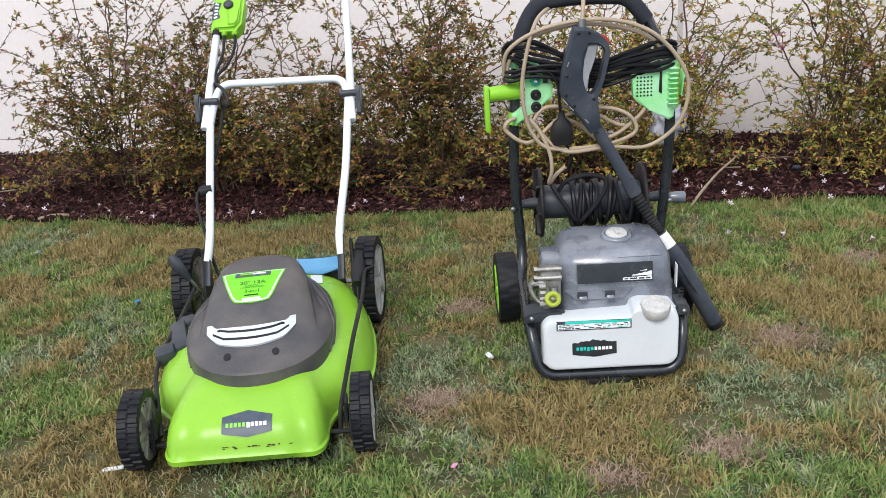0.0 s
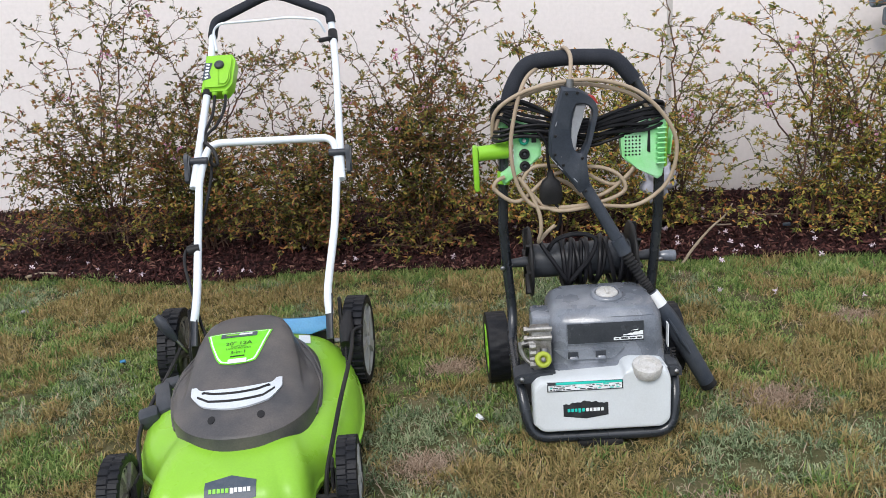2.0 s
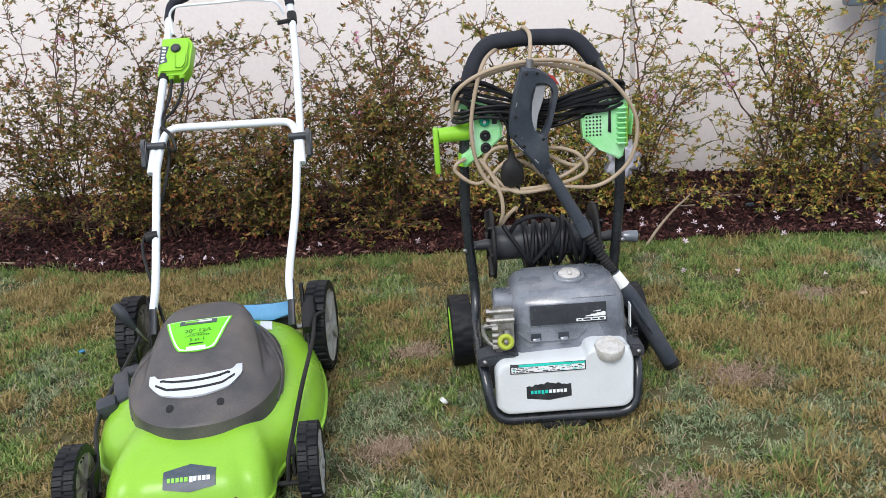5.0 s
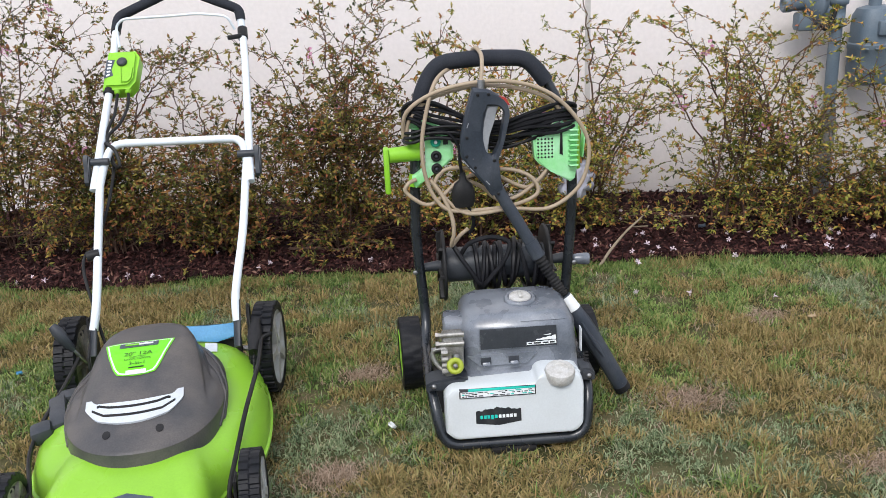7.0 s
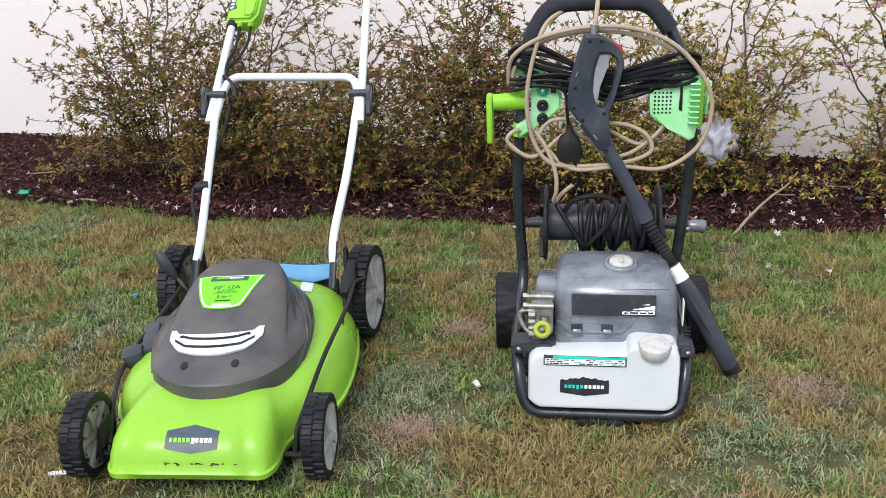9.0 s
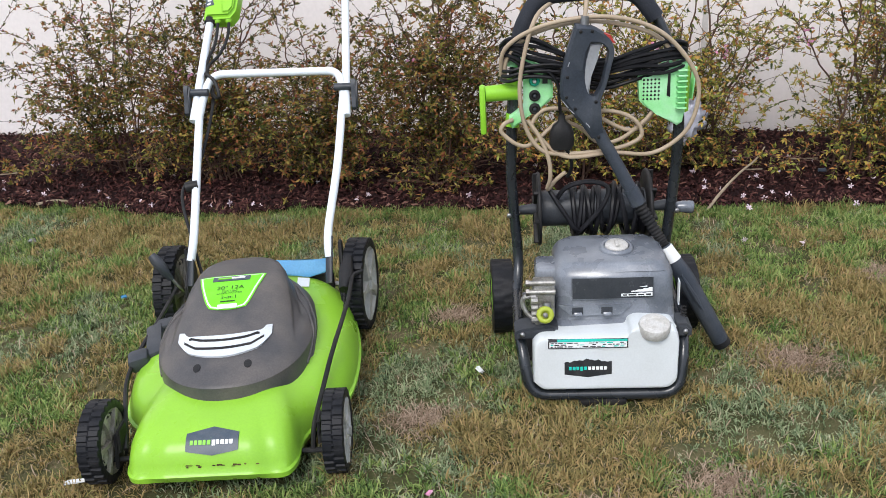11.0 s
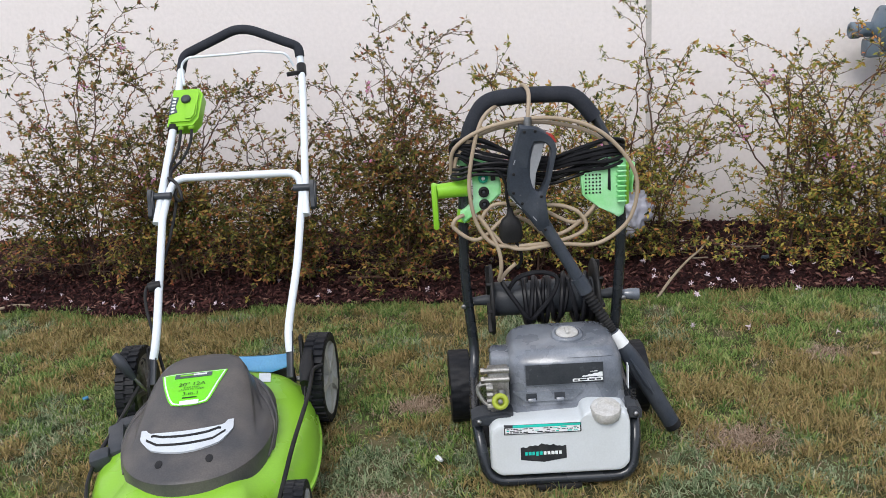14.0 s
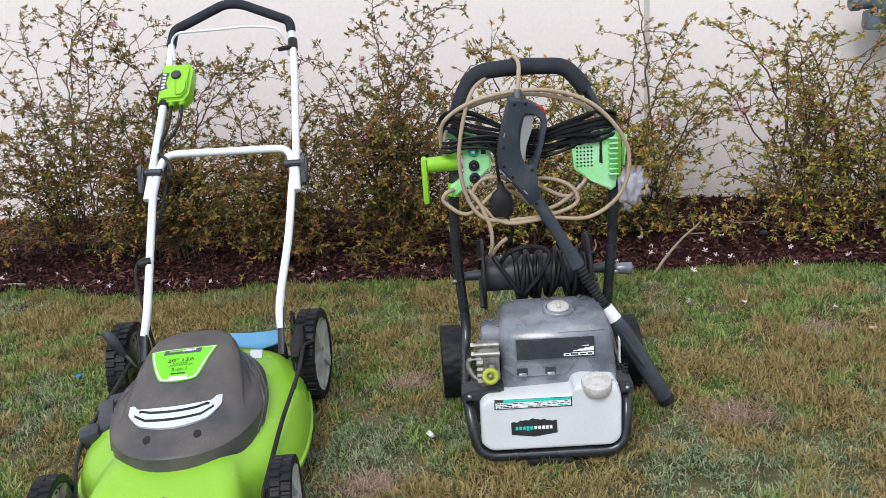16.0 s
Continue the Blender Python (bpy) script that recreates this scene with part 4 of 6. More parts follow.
# ---- the pressure washer ----
M_FRAME = mat("black_powder_coat", (0.013, 0.016, 0.020), 0.26, other=(0.034, 0.038, 0.044), amount=0.6, scale=14, fine=260, bump=0.04, grain=0.1, coat=0.25, spec=0.5)
# pale tone holds scuffs plus the housing top's sky reflection, put in as colour
M_BODY = mat("weathered_charcoal", (0.105, 0.118, 0.141), 0.27, other=(0.27, 0.29, 0.325), amount=0.75, scale=11, fine=260, bump=0.08, grain=0.12, spot=(0.30, 0.31, 0.33), spots=-0.045, spec=0.75, coat=0.25)
M_TANK = mat("milky_white_plastic", (0.64, 0.675, 0.69), 0.36, other=(0.55, 0.57, 0.565), amount=0.5, scale=9, fine=220, bump=0.05, grain=0.03)
M_TCAP = mat("grimy_white_plastic", (0.55, 0.54, 0.52), 0.5, other=(0.38, 0.36, 0.32), amount=0.8, scale=45, fine=240, bump=0.25, grain=0.12)
M_HOSE = mat("tan_hose", (0.42, 0.33, 0.235), 0.5, other=(0.30, 0.23, 0.16), amount=0.6, scale=14, fine=220, bump=0.05, grain=0.06)
M_CORD = mat("black_cable", (0.008, 0.008, 0.010), 0.45, other=(0.020, 0.020, 0.023), amount=0.6, scale=20, fine=220, bump=0.05, grain=0.1, spec=0.25)
M_GUN = mat("scuffed_gun_plastic", (0.034, 0.042, 0.056), 0.45, other=(0.072, 0.080, 0.094), amount=0.6, scale=18, fine=260, bump=0.12, grain=0.12, spot=(0.2, 0.19, 0.18), spots=-0.06)
M_TRIG = mat("grey_trigger", (0.30, 0.31, 0.33), 0.5, grain=0.06)
M_RED = mat("red_plastic", (0.45, 0.05, 0.04), 0.45, grain=0.06)
M_YLW = mat("yellow_green_plastic", (0.42, 0.50, 0.05), 0.5, other=(0.3, 0.34, 0.05), amount=0.7, scale=40, grain=0.1)
M_BADGE = mat("black_badge", (0.02, 0.022, 0.025), 0.4, other=(0.05, 0.05, 0.05), amount=0.5, scale=50, grain=0.1, bump=0.02)
M_INSET = mat("dark_inset", (0.030, 0.034, 0.040), 0.26, other=(0.065, 0.07, 0.078), amount=0.6, scale=20, fine=250, bump=0.04, grain=0.1)
M_NOZ = mat("nozzle_teal", (0.01, 0.36, 0.22), 0.4, grain=0.05)

WAS = pose(0.41, 2.15, 0)


def wl(x, y, z):
    return Vector((x - 0.41, y - 2.15, z))


def front(pts, y0, depth, bevel=0.0, seg=2):
    """An outline of x, z places, with its face at y0 and its back depth behind it."""
    turn = Matrix(((1, 0, 0, -0.41), (0, 0, -1, y0 + depth - 2.15), (0, 1, 0, 0), (0, 0, 0, 1)))
    return prism(pts, depth, turn, bevel, seg=seg)


def build_washer():
    wa = thing("pressure_washer", WAS, "black wheeled pressure washer with a white detergent tank on grass", "pressure washer")
    base = [wl(0.400, 1.970, 0.022), wl(0.238, 1.970, 0.022), wl(0.222, 1.998, 0.115), wl(0.214, 2.06, 0.155), wl(0.214, 2.24, 0.16), wl(0.222, 2.30, 0.22)]
    up_l = [wl(0.212, 2.300, 0.354), wl(0.207, 2.305, 0.46), wl(0.213, 2.312, 0.60), wl(0.226, 2.325, 0.74), wl(0.246, 2.335, 0.820), wl(0.288, 2.345, 0.878), wl(0.400, 2.347, 0.889)]
    up_r = [wl(0.508, 2.345, 0.879), wl(0.570, 2.335, 0.803), wl(0.605, 2.325, 0.70), wl(0.617, 2.312, 0.58), wl(0.613, 2.305, 0.45), wl(0.604, 2.300, 0.354)]
    base_r = [wl(0.592, 2.30, 0.22), wl(0.600, 2.24, 0.16), wl(0.600, 2.06, 0.155), wl(0.594, 1.998, 0.115), wl(0.582, 1.970, 0.022), wl(0.400, 1.970, 0.022)]
    part("tube_frame", tube(rounded(base + up_l[:2], 0.045, 5) + spline(up_l[2:] + up_r[:-1], 5) + rounded(up_r[-1:] + base_r, 0.045, 5), 0.0135, 12), M_FRAME, wa, "black powder-coated tube frame")
    part("foam_grip", tube(spline([wl(0.234, 2.330, 0.775), wl(0.246, 2.335, 0.820), wl(0.286, 2.345, 0.876), wl(0.36, 2.347, 0.888), wl(0.45, 2.347, 0.887), wl(0.510, 2.345, 0.877), wl(0.558, 2.338, 0.822)], 6), 0.0205, 14), M_FOAM, wa, "black foam grip on the handle bar")
    part("rubber_pad", box(wl(0.405, 1.968, 0.007), (0.11, 0.03, 0.014), 0.003), M_BLACK, wa)
    for x in (0.213, 0.606):
        part("frame_bolt", lathe([(0.003, 0.004), (0.006, 0.003), (0.007, -0.0)][::-1], 10, Matrix.Translation(wl(x - 0.013 if x < 0.4 else x + 0.013, 2.29, 0.352)) @ pose(0, 0, 0, 90, 0, 0)), M_STEEL, wa)
        part("frame_collar", tube([wl(x, 2.30, 0.351), wl(x, 2.30, 0.357)], 0.0148, 14), M_FRAME, wa)
    for x, o in ((0.176, -1), (0.652, 1)):
        make_wheel(wa, Matrix.Translation(wl(x, 2.347, 0.098)) @ pose(0, 0, 0, 0, 0, 3), 0.1, 0.060, 0.072, M_TYRE, M_LIME2, 20, 5, o, M_CHAR, 0.988)
    part("axle", tube([wl(0.19, 2.347, 0.098), wl(0.64, 2.347, 0.098)], 0.009, 10), M_STEEL, wa)
    for x in (0.214, 0.600):
        part("axle_plate", prism([(-0.03, -0.02), (0.03, -0.02), (0.02, 0.07), (-0.07, 0.08)], 0.005, Matrix.Translation(wl(x, 2.335, 0.10)) @ pose(0, 0, 0, 90, 0, 90), 0.001), M_FRAME, wa)
    # motor housing
    def ring(x0, x1, y0, y1, z, r):
        """A rectangle with cut-off corners."""
        pts = []
        for ax, ay, bx, by in ((x1, y1 - r, x1 - r, y1), (x0 + r, y1, x0, y1 - r), (x0, y0 + r, x0 + r, y0), (x1 - r, y0, x1, y0 + r)):
            pts += [wl(ax, ay, z), wl((ax + bx) / 2 + (0.06 * r if ax > 0.4 else -0.06 * r), (ay + by) / 2, z), wl(bx, by, z)]
        return pts
    hs = loft([ring(0.298, 0.584, 2.022, 2.27, 0.072, 0.016), ring(0.296, 0.586, 2.020, 2.27, 0.150, 0.016), ring(0.297, 0.585, 2.024, 2.268, 0.172, 0.016), ring(0.302, 0.580, 2.044, 2.265, 0.182, 0.018),
               ring(0.303, 0.577, 2.050, 2.262, 0.225, 0.022), ring(0.303, 0.576, 2.058, 2.26, 0.279, 0.026), ring(0.306, 0.573, 2.063, 2.258, 0.289, 0.028), ring(0.316, 0.563, 2.078, 2.250, 0.306, 0.026), ring(0.322, 0.557, 2.086, 2.247, 0.3095, 0.026), ring(0.332, 0.548, 2.094, 2.242, 0.3115, 0.024), ring(0.40, 0.48, 2.15, 2.19, 0.315, 0.012)])
    tree = shell_tree(hs)
    body = part("motor_housing", hs, M_BODY, wa, "scuffed charcoal plastic motor housing", smooth=48)
    way = Vector((0, 1, -0.25)).normalized()
    fr = Matrix.Translation(wl(0.435, 1.8, 0.0)) @ pose(0, 0, 0, 90, 0, 0)
    dz = 0.062

    def patch(x0, x1, z0, z1, nu=8, nv=4, lift=0.0015, thick=0.0012):
        return drape(tree, quad_fn((x0 - 0.435, z0 + dz), (x1 - 0.435, z0 + dz), (x1 - 0.435, z1 + dz), (x0 - 0.435, z1 + dz)), nu, nv, fr, way, lift, thick)
    # raised frame round the front window, glossy inset, torn label
    win = part("window_frame", patch(0.3385, 0.5295, 0.2305, 0.2845, 12, 8, 0.0035, 0.0045), M_BODY, body)
    part("inset_panel", patch(0.341, 0.527, 0.2328, 0.2825, 10, 6, 0.0043, 0.001), M_INSET, win, "smooth dark grey inset panel")
    rag = random.Random(9)
    for x0, x1, z0, z1, lo, m in ((0.455, 0.527, 0.2235, 0.2325, 0.75, M_PAPER), (0.478, 0.527, 0.2345, 0.2455, 0.15, M_PAPER), (0.497, 0.515, 0.2465, 0.2495, 0.1, M_PAPER), (0.459, 0.468, 0.2255, 0.2285, 1, M_BADGE), (0.472, 0.490, 0.2255, 0.2295, 1, M_BADGE), (0.494, 0.508, 0.2255, 0.229, 1, M_BADGE), (0.512, 0.523, 0.2255, 0.2295, 1, M_BADGE)):
        def fn(u, v, x0=x0, x1=x1, z0=z0, z1=z1, lo=lo):
            return (x0 + (x1 - x0) * u - 0.437, z0 + 0.014 + (z1 - z0) * v * (lo + (1 - lo) * u + 0.08 * math.sin(23 * u)) + dz)
        part("torn_label", drape(tree, fn, 12, 2, fr, way, 0.0056 if m is M_PAPER else 0.0063, 0.0006), m, win)
    # tray under the window: a proud lip that narrows downwards, and a dark slot below it
    part("tray_lip", drape(tree, lambda u, v: (0.312 + 0.165 * u - 0.435 + (1 - v) * 0.024 * (1 - 2 * u), 0.192 + 0.026 * v + dz), 10, 3, fr, way, 0.007, 0.009), M_BODY, body, "proud trapezoid lip")
    for x in (0.352, 0.420):
        part("clip_recess", patch(x - 0.013, x + 0.013, 0.196, 0.213, 4, 3, 0.0078, 0.001), M_CHAR, body)
        part("clip", box(wl(x, 2.030, 0.2015), (0.019, 0.010, 0.009), 0.002, turn=pose(0, 0, 0, -30, 0, 0)), M_BODY, body)
    part("swoosh_panel", drape(tree, lambda u, v: (0.455 + 0.098 * u - 0.435 - 0.012 * (1 - v) * (1 - u), 0.2955 + dz + 0.014 * v * min(1, u * 6 + 0.2)), 12, 3, fr, way, 0.0025, 0.0035), M_BODY, body, "worn grey curved panel")
    part("side_label", box(wl(0.589, 2.07, 0.235), (0.002, 0.022, 0.06), 0), M_PAPER, body)
    # filler on top
    tf = Matrix.Translation(wl(0.453, 2.15, 0.312)) @ pose(0, 0, 0, 6, 0, 0)
    part("filler_ring", lathe([(0.040, -0.004), (0.040, 0.009), (0.036, 0.013), (0.030, 0.013), (0.029, 0.006), (0.018, 0.006)], 32, tf), M_BODY, body)
    fc = part("filler_cap", lathe([(0.0275, 0.004), (0.0275, 0.013), (0.0245, 0.0165), (0.010, 0.0165)], 32, tf), M_TCAP, body, "dirty white filler cap with a finger bar")
    part("finger_bar", box(tf @ Vector((0, 0, 0.018)), (0.009, 0.036, 0.006), 0.002), M_TCAP, fc)
    sh = box(wl(0.285, 2.15, 0.255), (0.056, 0.09, 0.06), 0.012)
    part("side_shoulder", sh, M_BODY, wa)
    part("side_shoulder_foot", box(wl(0.285, 2.15, 0.19), (0.05, 0.10, 0.09), 0.008), M_BLACK, wa)
    # pump head: cast blocks, valve bolts, hose barb and the yellow-green coupling
    pb = box(wl(0.274, 2.055, 0.235), (0.05, 0.05, 0.09), 0.006)
    box(wl(0.266, 2.035, 0.205), (0.03, 0.03, 0.05), 0.005, bm=pb)
    pump = part("pump_head", pb, M_CAST, wa, "oily cast-aluminium pump head")
    for z in (0.285, 0.262):
        part("valve_bolt", tube([wl(0.238, 2.03, z), wl(0.30, 2.03, z)], 0.0068, 10), M_CAST, pump)
        part("valve_cap", tube([wl(0.232, 2.03, z), wl(0.240, 2.03, z)], 0.009, 6), M_STEEL, pump)
    for z in (0.245, 0.228, 0.212, 0.196):
        part("valve_cap", tube([wl(0.244, 2.022, z), wl(0.259, 2.022, z)], 0.0085, 8), M_CAST, pump)
    part("outlet", tube([wl(0.279, 2.02, 0.24), wl(0.280, 2.01, 0.21)], 0.010, 12), M_STEEL, pump)
    cp = [wl(0.275, 2.005, 0.216)]
    cpl = lathe([(0.010, -0.012), (0.019, -0.012), (0.0205, -0.006), (0.0205, 0.006), (0.018, 0.012), (0.010, 0.012), (0.0095, 0.004), (0.001, 0.004)], 12, Matrix.Translation(cp[0]) @ pose(0, 0, 0, 68, 0, 0))
    part("coupling", cpl, M_YLW, pump, "yellow-green ribbed hose coupling")
    part("coupling_pin", lathe([(0.006, 0.0), (0.006, 0.014), (0.001, 0.0145)], 12, Matrix.Translation(cp[0]) @ pose(0, 0, 0, 68, 0, 0)), M_CAST, pump)
    part("bypass_hose", tube(spline([wl(0.255, 2.03, 0.252), wl(0.230, 2.03, 0.250), wl(0.224, 2.03, 0.233), wl(0.236, 2.025, 0.208), wl(0.255, 2.02, 0.198)], 6), 0.0055, 8), M_CAST, pump)
    # clamp plates over the frame sides
    for pts in ([(0.204, 0.150), (0.300, 0.150), (0.305, 0.178), (0.285, 0.186), (0.22, 0.176), (0.204, 0.168)], [(0.572, 0.150), (0.612, 0.150), (0.612, 0.170), (0.600, 0.182), (0.578, 0.182)]):
        pl = part("clamp_plate", front(pts, 2.005, 0.06, 0.006), M_CHAR, wa)
    for x in (0.222, 0.596):
        part("plate_bolt", lathe([(0.006, 0), (0.006, 0.003), (0.003, 0.005)], 10, Matrix.Translation(wl(x, 2.003, 0.166)) @ pose(0, 0, 0, 70, 0, 0)), M_STEEL, wa)
    part("drain_spring", tube([wl(0.600 + 0.006 * math.cos(k * 1.3), 2.06 - 0.0006 * k, 0.20 - 0.0014 * k) + Vector((0, 0.006 * math.sin(k * 1.3), 0)) for k in range(90)], 0.0022, 5), M_BLACK, wa)
    part("base_plate", box(wl(0.41, 2.15, 0.085), (0.36, 0.24, 0.012), 0.004), M_BLACK, wa)
    # detergent tank
    prof = [(0.250, 0.062), (0.268, 0.043), (0.556, 0.043), (0.574, 0.060), (0.577, 0.165), (0.566, 0.190), (0.486, 0.196), (0.470, 0.190), (0.463, 0.176), (0.268, 0.172), (0.251, 0.155)]
    loops = []
    for y, k in ((2.045, 0.94), (2.040, 0.985), (2.02, 1.0), (1.985, 1.0), (1.968, 0.985), (1.962, 0.955), (1.9598, 0.90), (1.9597, 0.86)):
        pts = rounded([(*p, 0) for p in prof + prof[:1]], 0.016, 4)[:-1]
        loops.append([wl(0.411 + (p.x - 0.413) * 1.025 * (1 - (1 - k) * 0.55), y + (p.y - 0.1) * 0.12, 0.115 + (p.y - 0.115) * k) for p in pts])
    tk = loft(loops)
    ttree = shell_tree(tk)
    tank = part("detergent_tank", tk, M_TANK, wa, "milky white plastic detergent tank with a screw cap", smooth=30)
    tw = Vector((0, 1, 0))
    tfm = Matrix.Translation(wl(0.413, 1.85, 0.0)) @ pose(0, 0, 0, 90, 0, 0)

    def tp(x0, x1, z0, z1, lift=0.001, nu=4, nv=2, slant=0.0, jag=0.0):
        return drape(ttree, lambda u, v: (x0 + (x1 - x0) * u - 0.413, z0 + (z1 - z0) * v + slant * (u - 0.5) + jag * v * math.sin(41 * u) * math.cos(17 * u)), nu, nv, tfm, tw, lift, 0.0006)
    part("strip_border", tp(0.279, 0.461, 0.1475, 0.1700, 0.0010, 10, 4), M_BADGE, tank, "dark border of the printed strip")
    part("gauge_strip", tp(0.300, 0.459, 0.1640, 0.1692, 0.0019, 10, 2), M_TEAL, tank, "thin teal printed strip")
    st = part("instruction_strip", tp(0.282, 0.458, 0.150, 0.1635, 0.0020, 10, 3), M_PAPER, tank, "worn white instruction strip with small dark print")
    rr = random.Random(3)
    for z0 in (0.1515, 0.1560, 0.1602):
        x = 0.285
        while x < 0.452:
            w = rr.uniform(0.003, 0.014)
            if rr.random() < 0.8:
                part("print_bar", tp(x, min(x + w, 0.455), z0, z0 + rr.uniform(0.0015, 0.0027), 0.0028, 2, 1), M_BADGE if rr.random() < 0.8 else M_TEAL, st)
            x += w + rr.uniform(0.0015, 0.004)
    part("print_bar", tp(0.282, 0.458, 0.1482, 0.1500, 0.0026, 10, 1), M_BADGE, st)
    bd = part("badge", drape(ttree, lambda u, v: ((u - 0.5) * 0.108 + 0.370 - 0.413, 0.099 + (v - 0.5) * 0.044 * (0.66 + 0.34 * (1 - abs(2 * u - 1))) + (0.0022 * math.sin(37 * u) * math.sin(11 * u) * v)), 28, 3, tfm, tw, 0.001, 0.0008), M_BADGE, tank, "black maker's badge with a ragged upper edge")
    for x0, x1, n, m, seed in ((0.326, 0.369, 5, M_TEAL, 3), (0.370, 0.415, 5, M_PAPER, 4)):
        for p, q, lo, hi in word_blocks(x0, x1, n, seed):
            part("print_bar", tp(p, q, 0.0995 + lo * 0.004, 0.0995 + hi * 0.004, 0.0024, 2, 1), m, bd)
    cf = Matrix.Translation(wl(0.521, 1.985, 0.181)) @ pose(0, 0, 0, 14, 0, 0)
    cp = loft([[cf @ Vector((r * k * math.cos(a), r * k * math.sin(a), z)) for a, k in ((math.pi * i / 24, 1 - rib * (i % 4 == 0)) for i in range(48))]
               for r, z, rib in ((0.033, -0.006, 0), (0.0355, 0.0, 0.04), (0.0365, 0.015, 0.04), (0.034, 0.0205, 0.03), (0.029, 0.0225, 0), (0.022, 0.0225, 0), (0.020, 0.020, 0), (0.004, 0.020, 0))])
    part("screw_cap", cp, M_TCAP, tank, "grimy white ribbed screw cap")
    part("cap_tether", tube([wl(0.548, 2.0, 0.192), wl(0.562, 2.0, 0.193), wl(0.571, 2.0, 0.180)], 0.005, 8, flat=0.4), M_TANK, tank)
    # hose reel
    rl = part("hose_reel", lathe([(0.043, -0.138), (0.046, -0.13), (0.046, 0.13), (0.043, 0.138)], 24, Matrix.Translation(wl(0.413, 2.335, 0.352)) @ pose(0, 0, 0, 0, 90, 0)), M_CHAR, wa, "black hose reel drum between the uprights")
    for x, s in ((0.276, -1), (0.550, 1)):
        fl = lathe([(0.04, -0.006), (0.092, -0.005), (0.096, 0.0), (0.092, 0.005), (0.04, 0.006)], 30, Matrix.Translation(wl(x, 2.335, 0.352)) @ pose(0, 0, 0, 0, 90, 0))
        for k in range(8):
            a = k * math.pi / 4
            part("flange_rib", box(wl(x + s * 0.008, 2.335 + 0.066 * math.cos(a), 0.352 + 0.066 * math.sin(a)), (0.012, 0.008, 0.058), 0.001, 1, turn=pose(0, 0, 0, math.degrees(a) - 90, 0, 0)), M_BLACK, rl)
        part("flange", fl, M_BLACK, rl, "ribbed black reel flange")
    for x0, x1 in ((0.212, 0.276), (0.55, 0.606)):
        part("reel_axle", tube([wl(x0, 2.325, 0.352), wl(x1, 2.335, 0.352)], 0.014, 12, radii=[0.010, 0.016]), M_CHAR, rl)
    part("crank_knob", lathe([(0.010, 0), (0.013, 0.008), (0.015, 0.02), (0.0165, 0.04), (0.0155, 0.046), (0.002, 0.047)], 16, Matrix.Translation(wl(0.618, 2.315, 0.354)) @ pose(0, 0, 0, 0, 94, 0)), M_BODY, rl, "worn grey crank knob")
    h, rk = [], random.Random(5)
    turns = 15
    for k in range(turns * 14):
        t = k / (turns * 14)
        a = 2 * math.pi * k / 14
        x = 0.368 + 0.165 * (0.5 - 0.5 * math.cos(2 * math.pi * t * 1.5)) + 0.010 * math.sin(a * 0.37)
        r = 0.054 + 0.012 * t + 0.012 * max(0, -math.cos(a)) * abs(math.sin(3 * t * 6.28)) + 0.004 * math.sin(a * 0.31 + 1)
        h.append(wl(x, 2.335 + r * math.sin(a), 0.352 + r * math.cos(a) * 0.95 - 0.005))
    h = [wl(0.300, 2.30, 0.43), wl(0.305, 2.275, 0.415), wl(0.34, 2.262, 0.36), wl(0.375, 2.27, 0.31)] + h
    part("wound_hose", tube(spline(h, 2), 0.0062, 7), M_CORD, rl, "dark grey high-pressure hose wound loosely on the reel")
    part("loose_hose", tube(spline([wl(0.32, 2.285, 0.395), wl(0.345, 2.275, 0.43), wl(0.40, 2.275, 0.442), wl(0.445, 2.272, 0.425), wl(0.43, 2.262, 0.38), wl(0.39, 2.264, 0.33), wl(0.37, 2.28, 0.30)], 6), 0.0062, 8), M_CORD, rl)
    # left control panel with its hook
    pl = [(0.236, 0.748), (0.252, 0.752), (0.280, 0.735), (0.300, 0.715), (0.312, 0.685), (0.311, 0.655), (0.296, 0.640), (0.262, 0.618), (0.214, 0.582), (0.205, 0.600), (0.206, 0.612), (0.240, 0.632), (0.246, 0.645), (0.246, 0.70)]
    pan = part("nozzle_panel", front(pl, 2.278, 0.032, 0.005), M_MINT, wa, "faded green nozzle holder panel")
    for za, zb in ((0.748, 0.728), (0.698, 0.655), (0.612, 0.580)):
        part("panel_band", tube([wl(0.2165, 2.313, za), wl(0.2125, 2.310, zb)], 0.0175, 14), M_MINT if za > 0.7 else M_LIME2, pan)
    hk = part("hose_hook", tube([wl(0.226, 2.300, 0.670), wl(0.150, 2.290, 0.668)], 0.0195, 14, radii=[0.021, 0.019]), M_LIME2, wa, "lime-green plastic hanging hook")
    part("hook_finger", box(wl(0.1435, 2.289, 0.630), (0.015, 0.036, 0.118), 0.006), M_LIME2, hk)
    for z, m in ((0.699, M_NOZ), (0.663, M_BLACK), (0.631, M_BLACK)):
        nz = part("nozzle", lathe([(0.0135, 0), (0.0135, 0.007), (0.011, 0.010), (0.007, 0.010), (0.006, 0.006), (0.001, 0.006)], 8 if m is M_NOZ else 18, Matrix.Translation(wl(0.268, 2.279, z)) @ pose(0, 0, 0, 90, 0, 0)), m, pan, "teal hexagonal nozzle" if m is M_NOZ else "black nozzle socket")
        part("nozzle_pin", lathe([(0.0045, 0.004), (0.0045, 0.0125), (0.0005, 0.013)], 10, Matrix.Translation(wl(0.268, 2.279, z)) @ pose(0, 0, 0, 90, 0, 0)), M_PAPER if m is M_NOZ else M_CHAR, nz)
    part("wheel_mark", box(wl(0.293, 2.2765, 0.702), (0.012, 0.001, 0.022), 0), M_BADGE, pan)
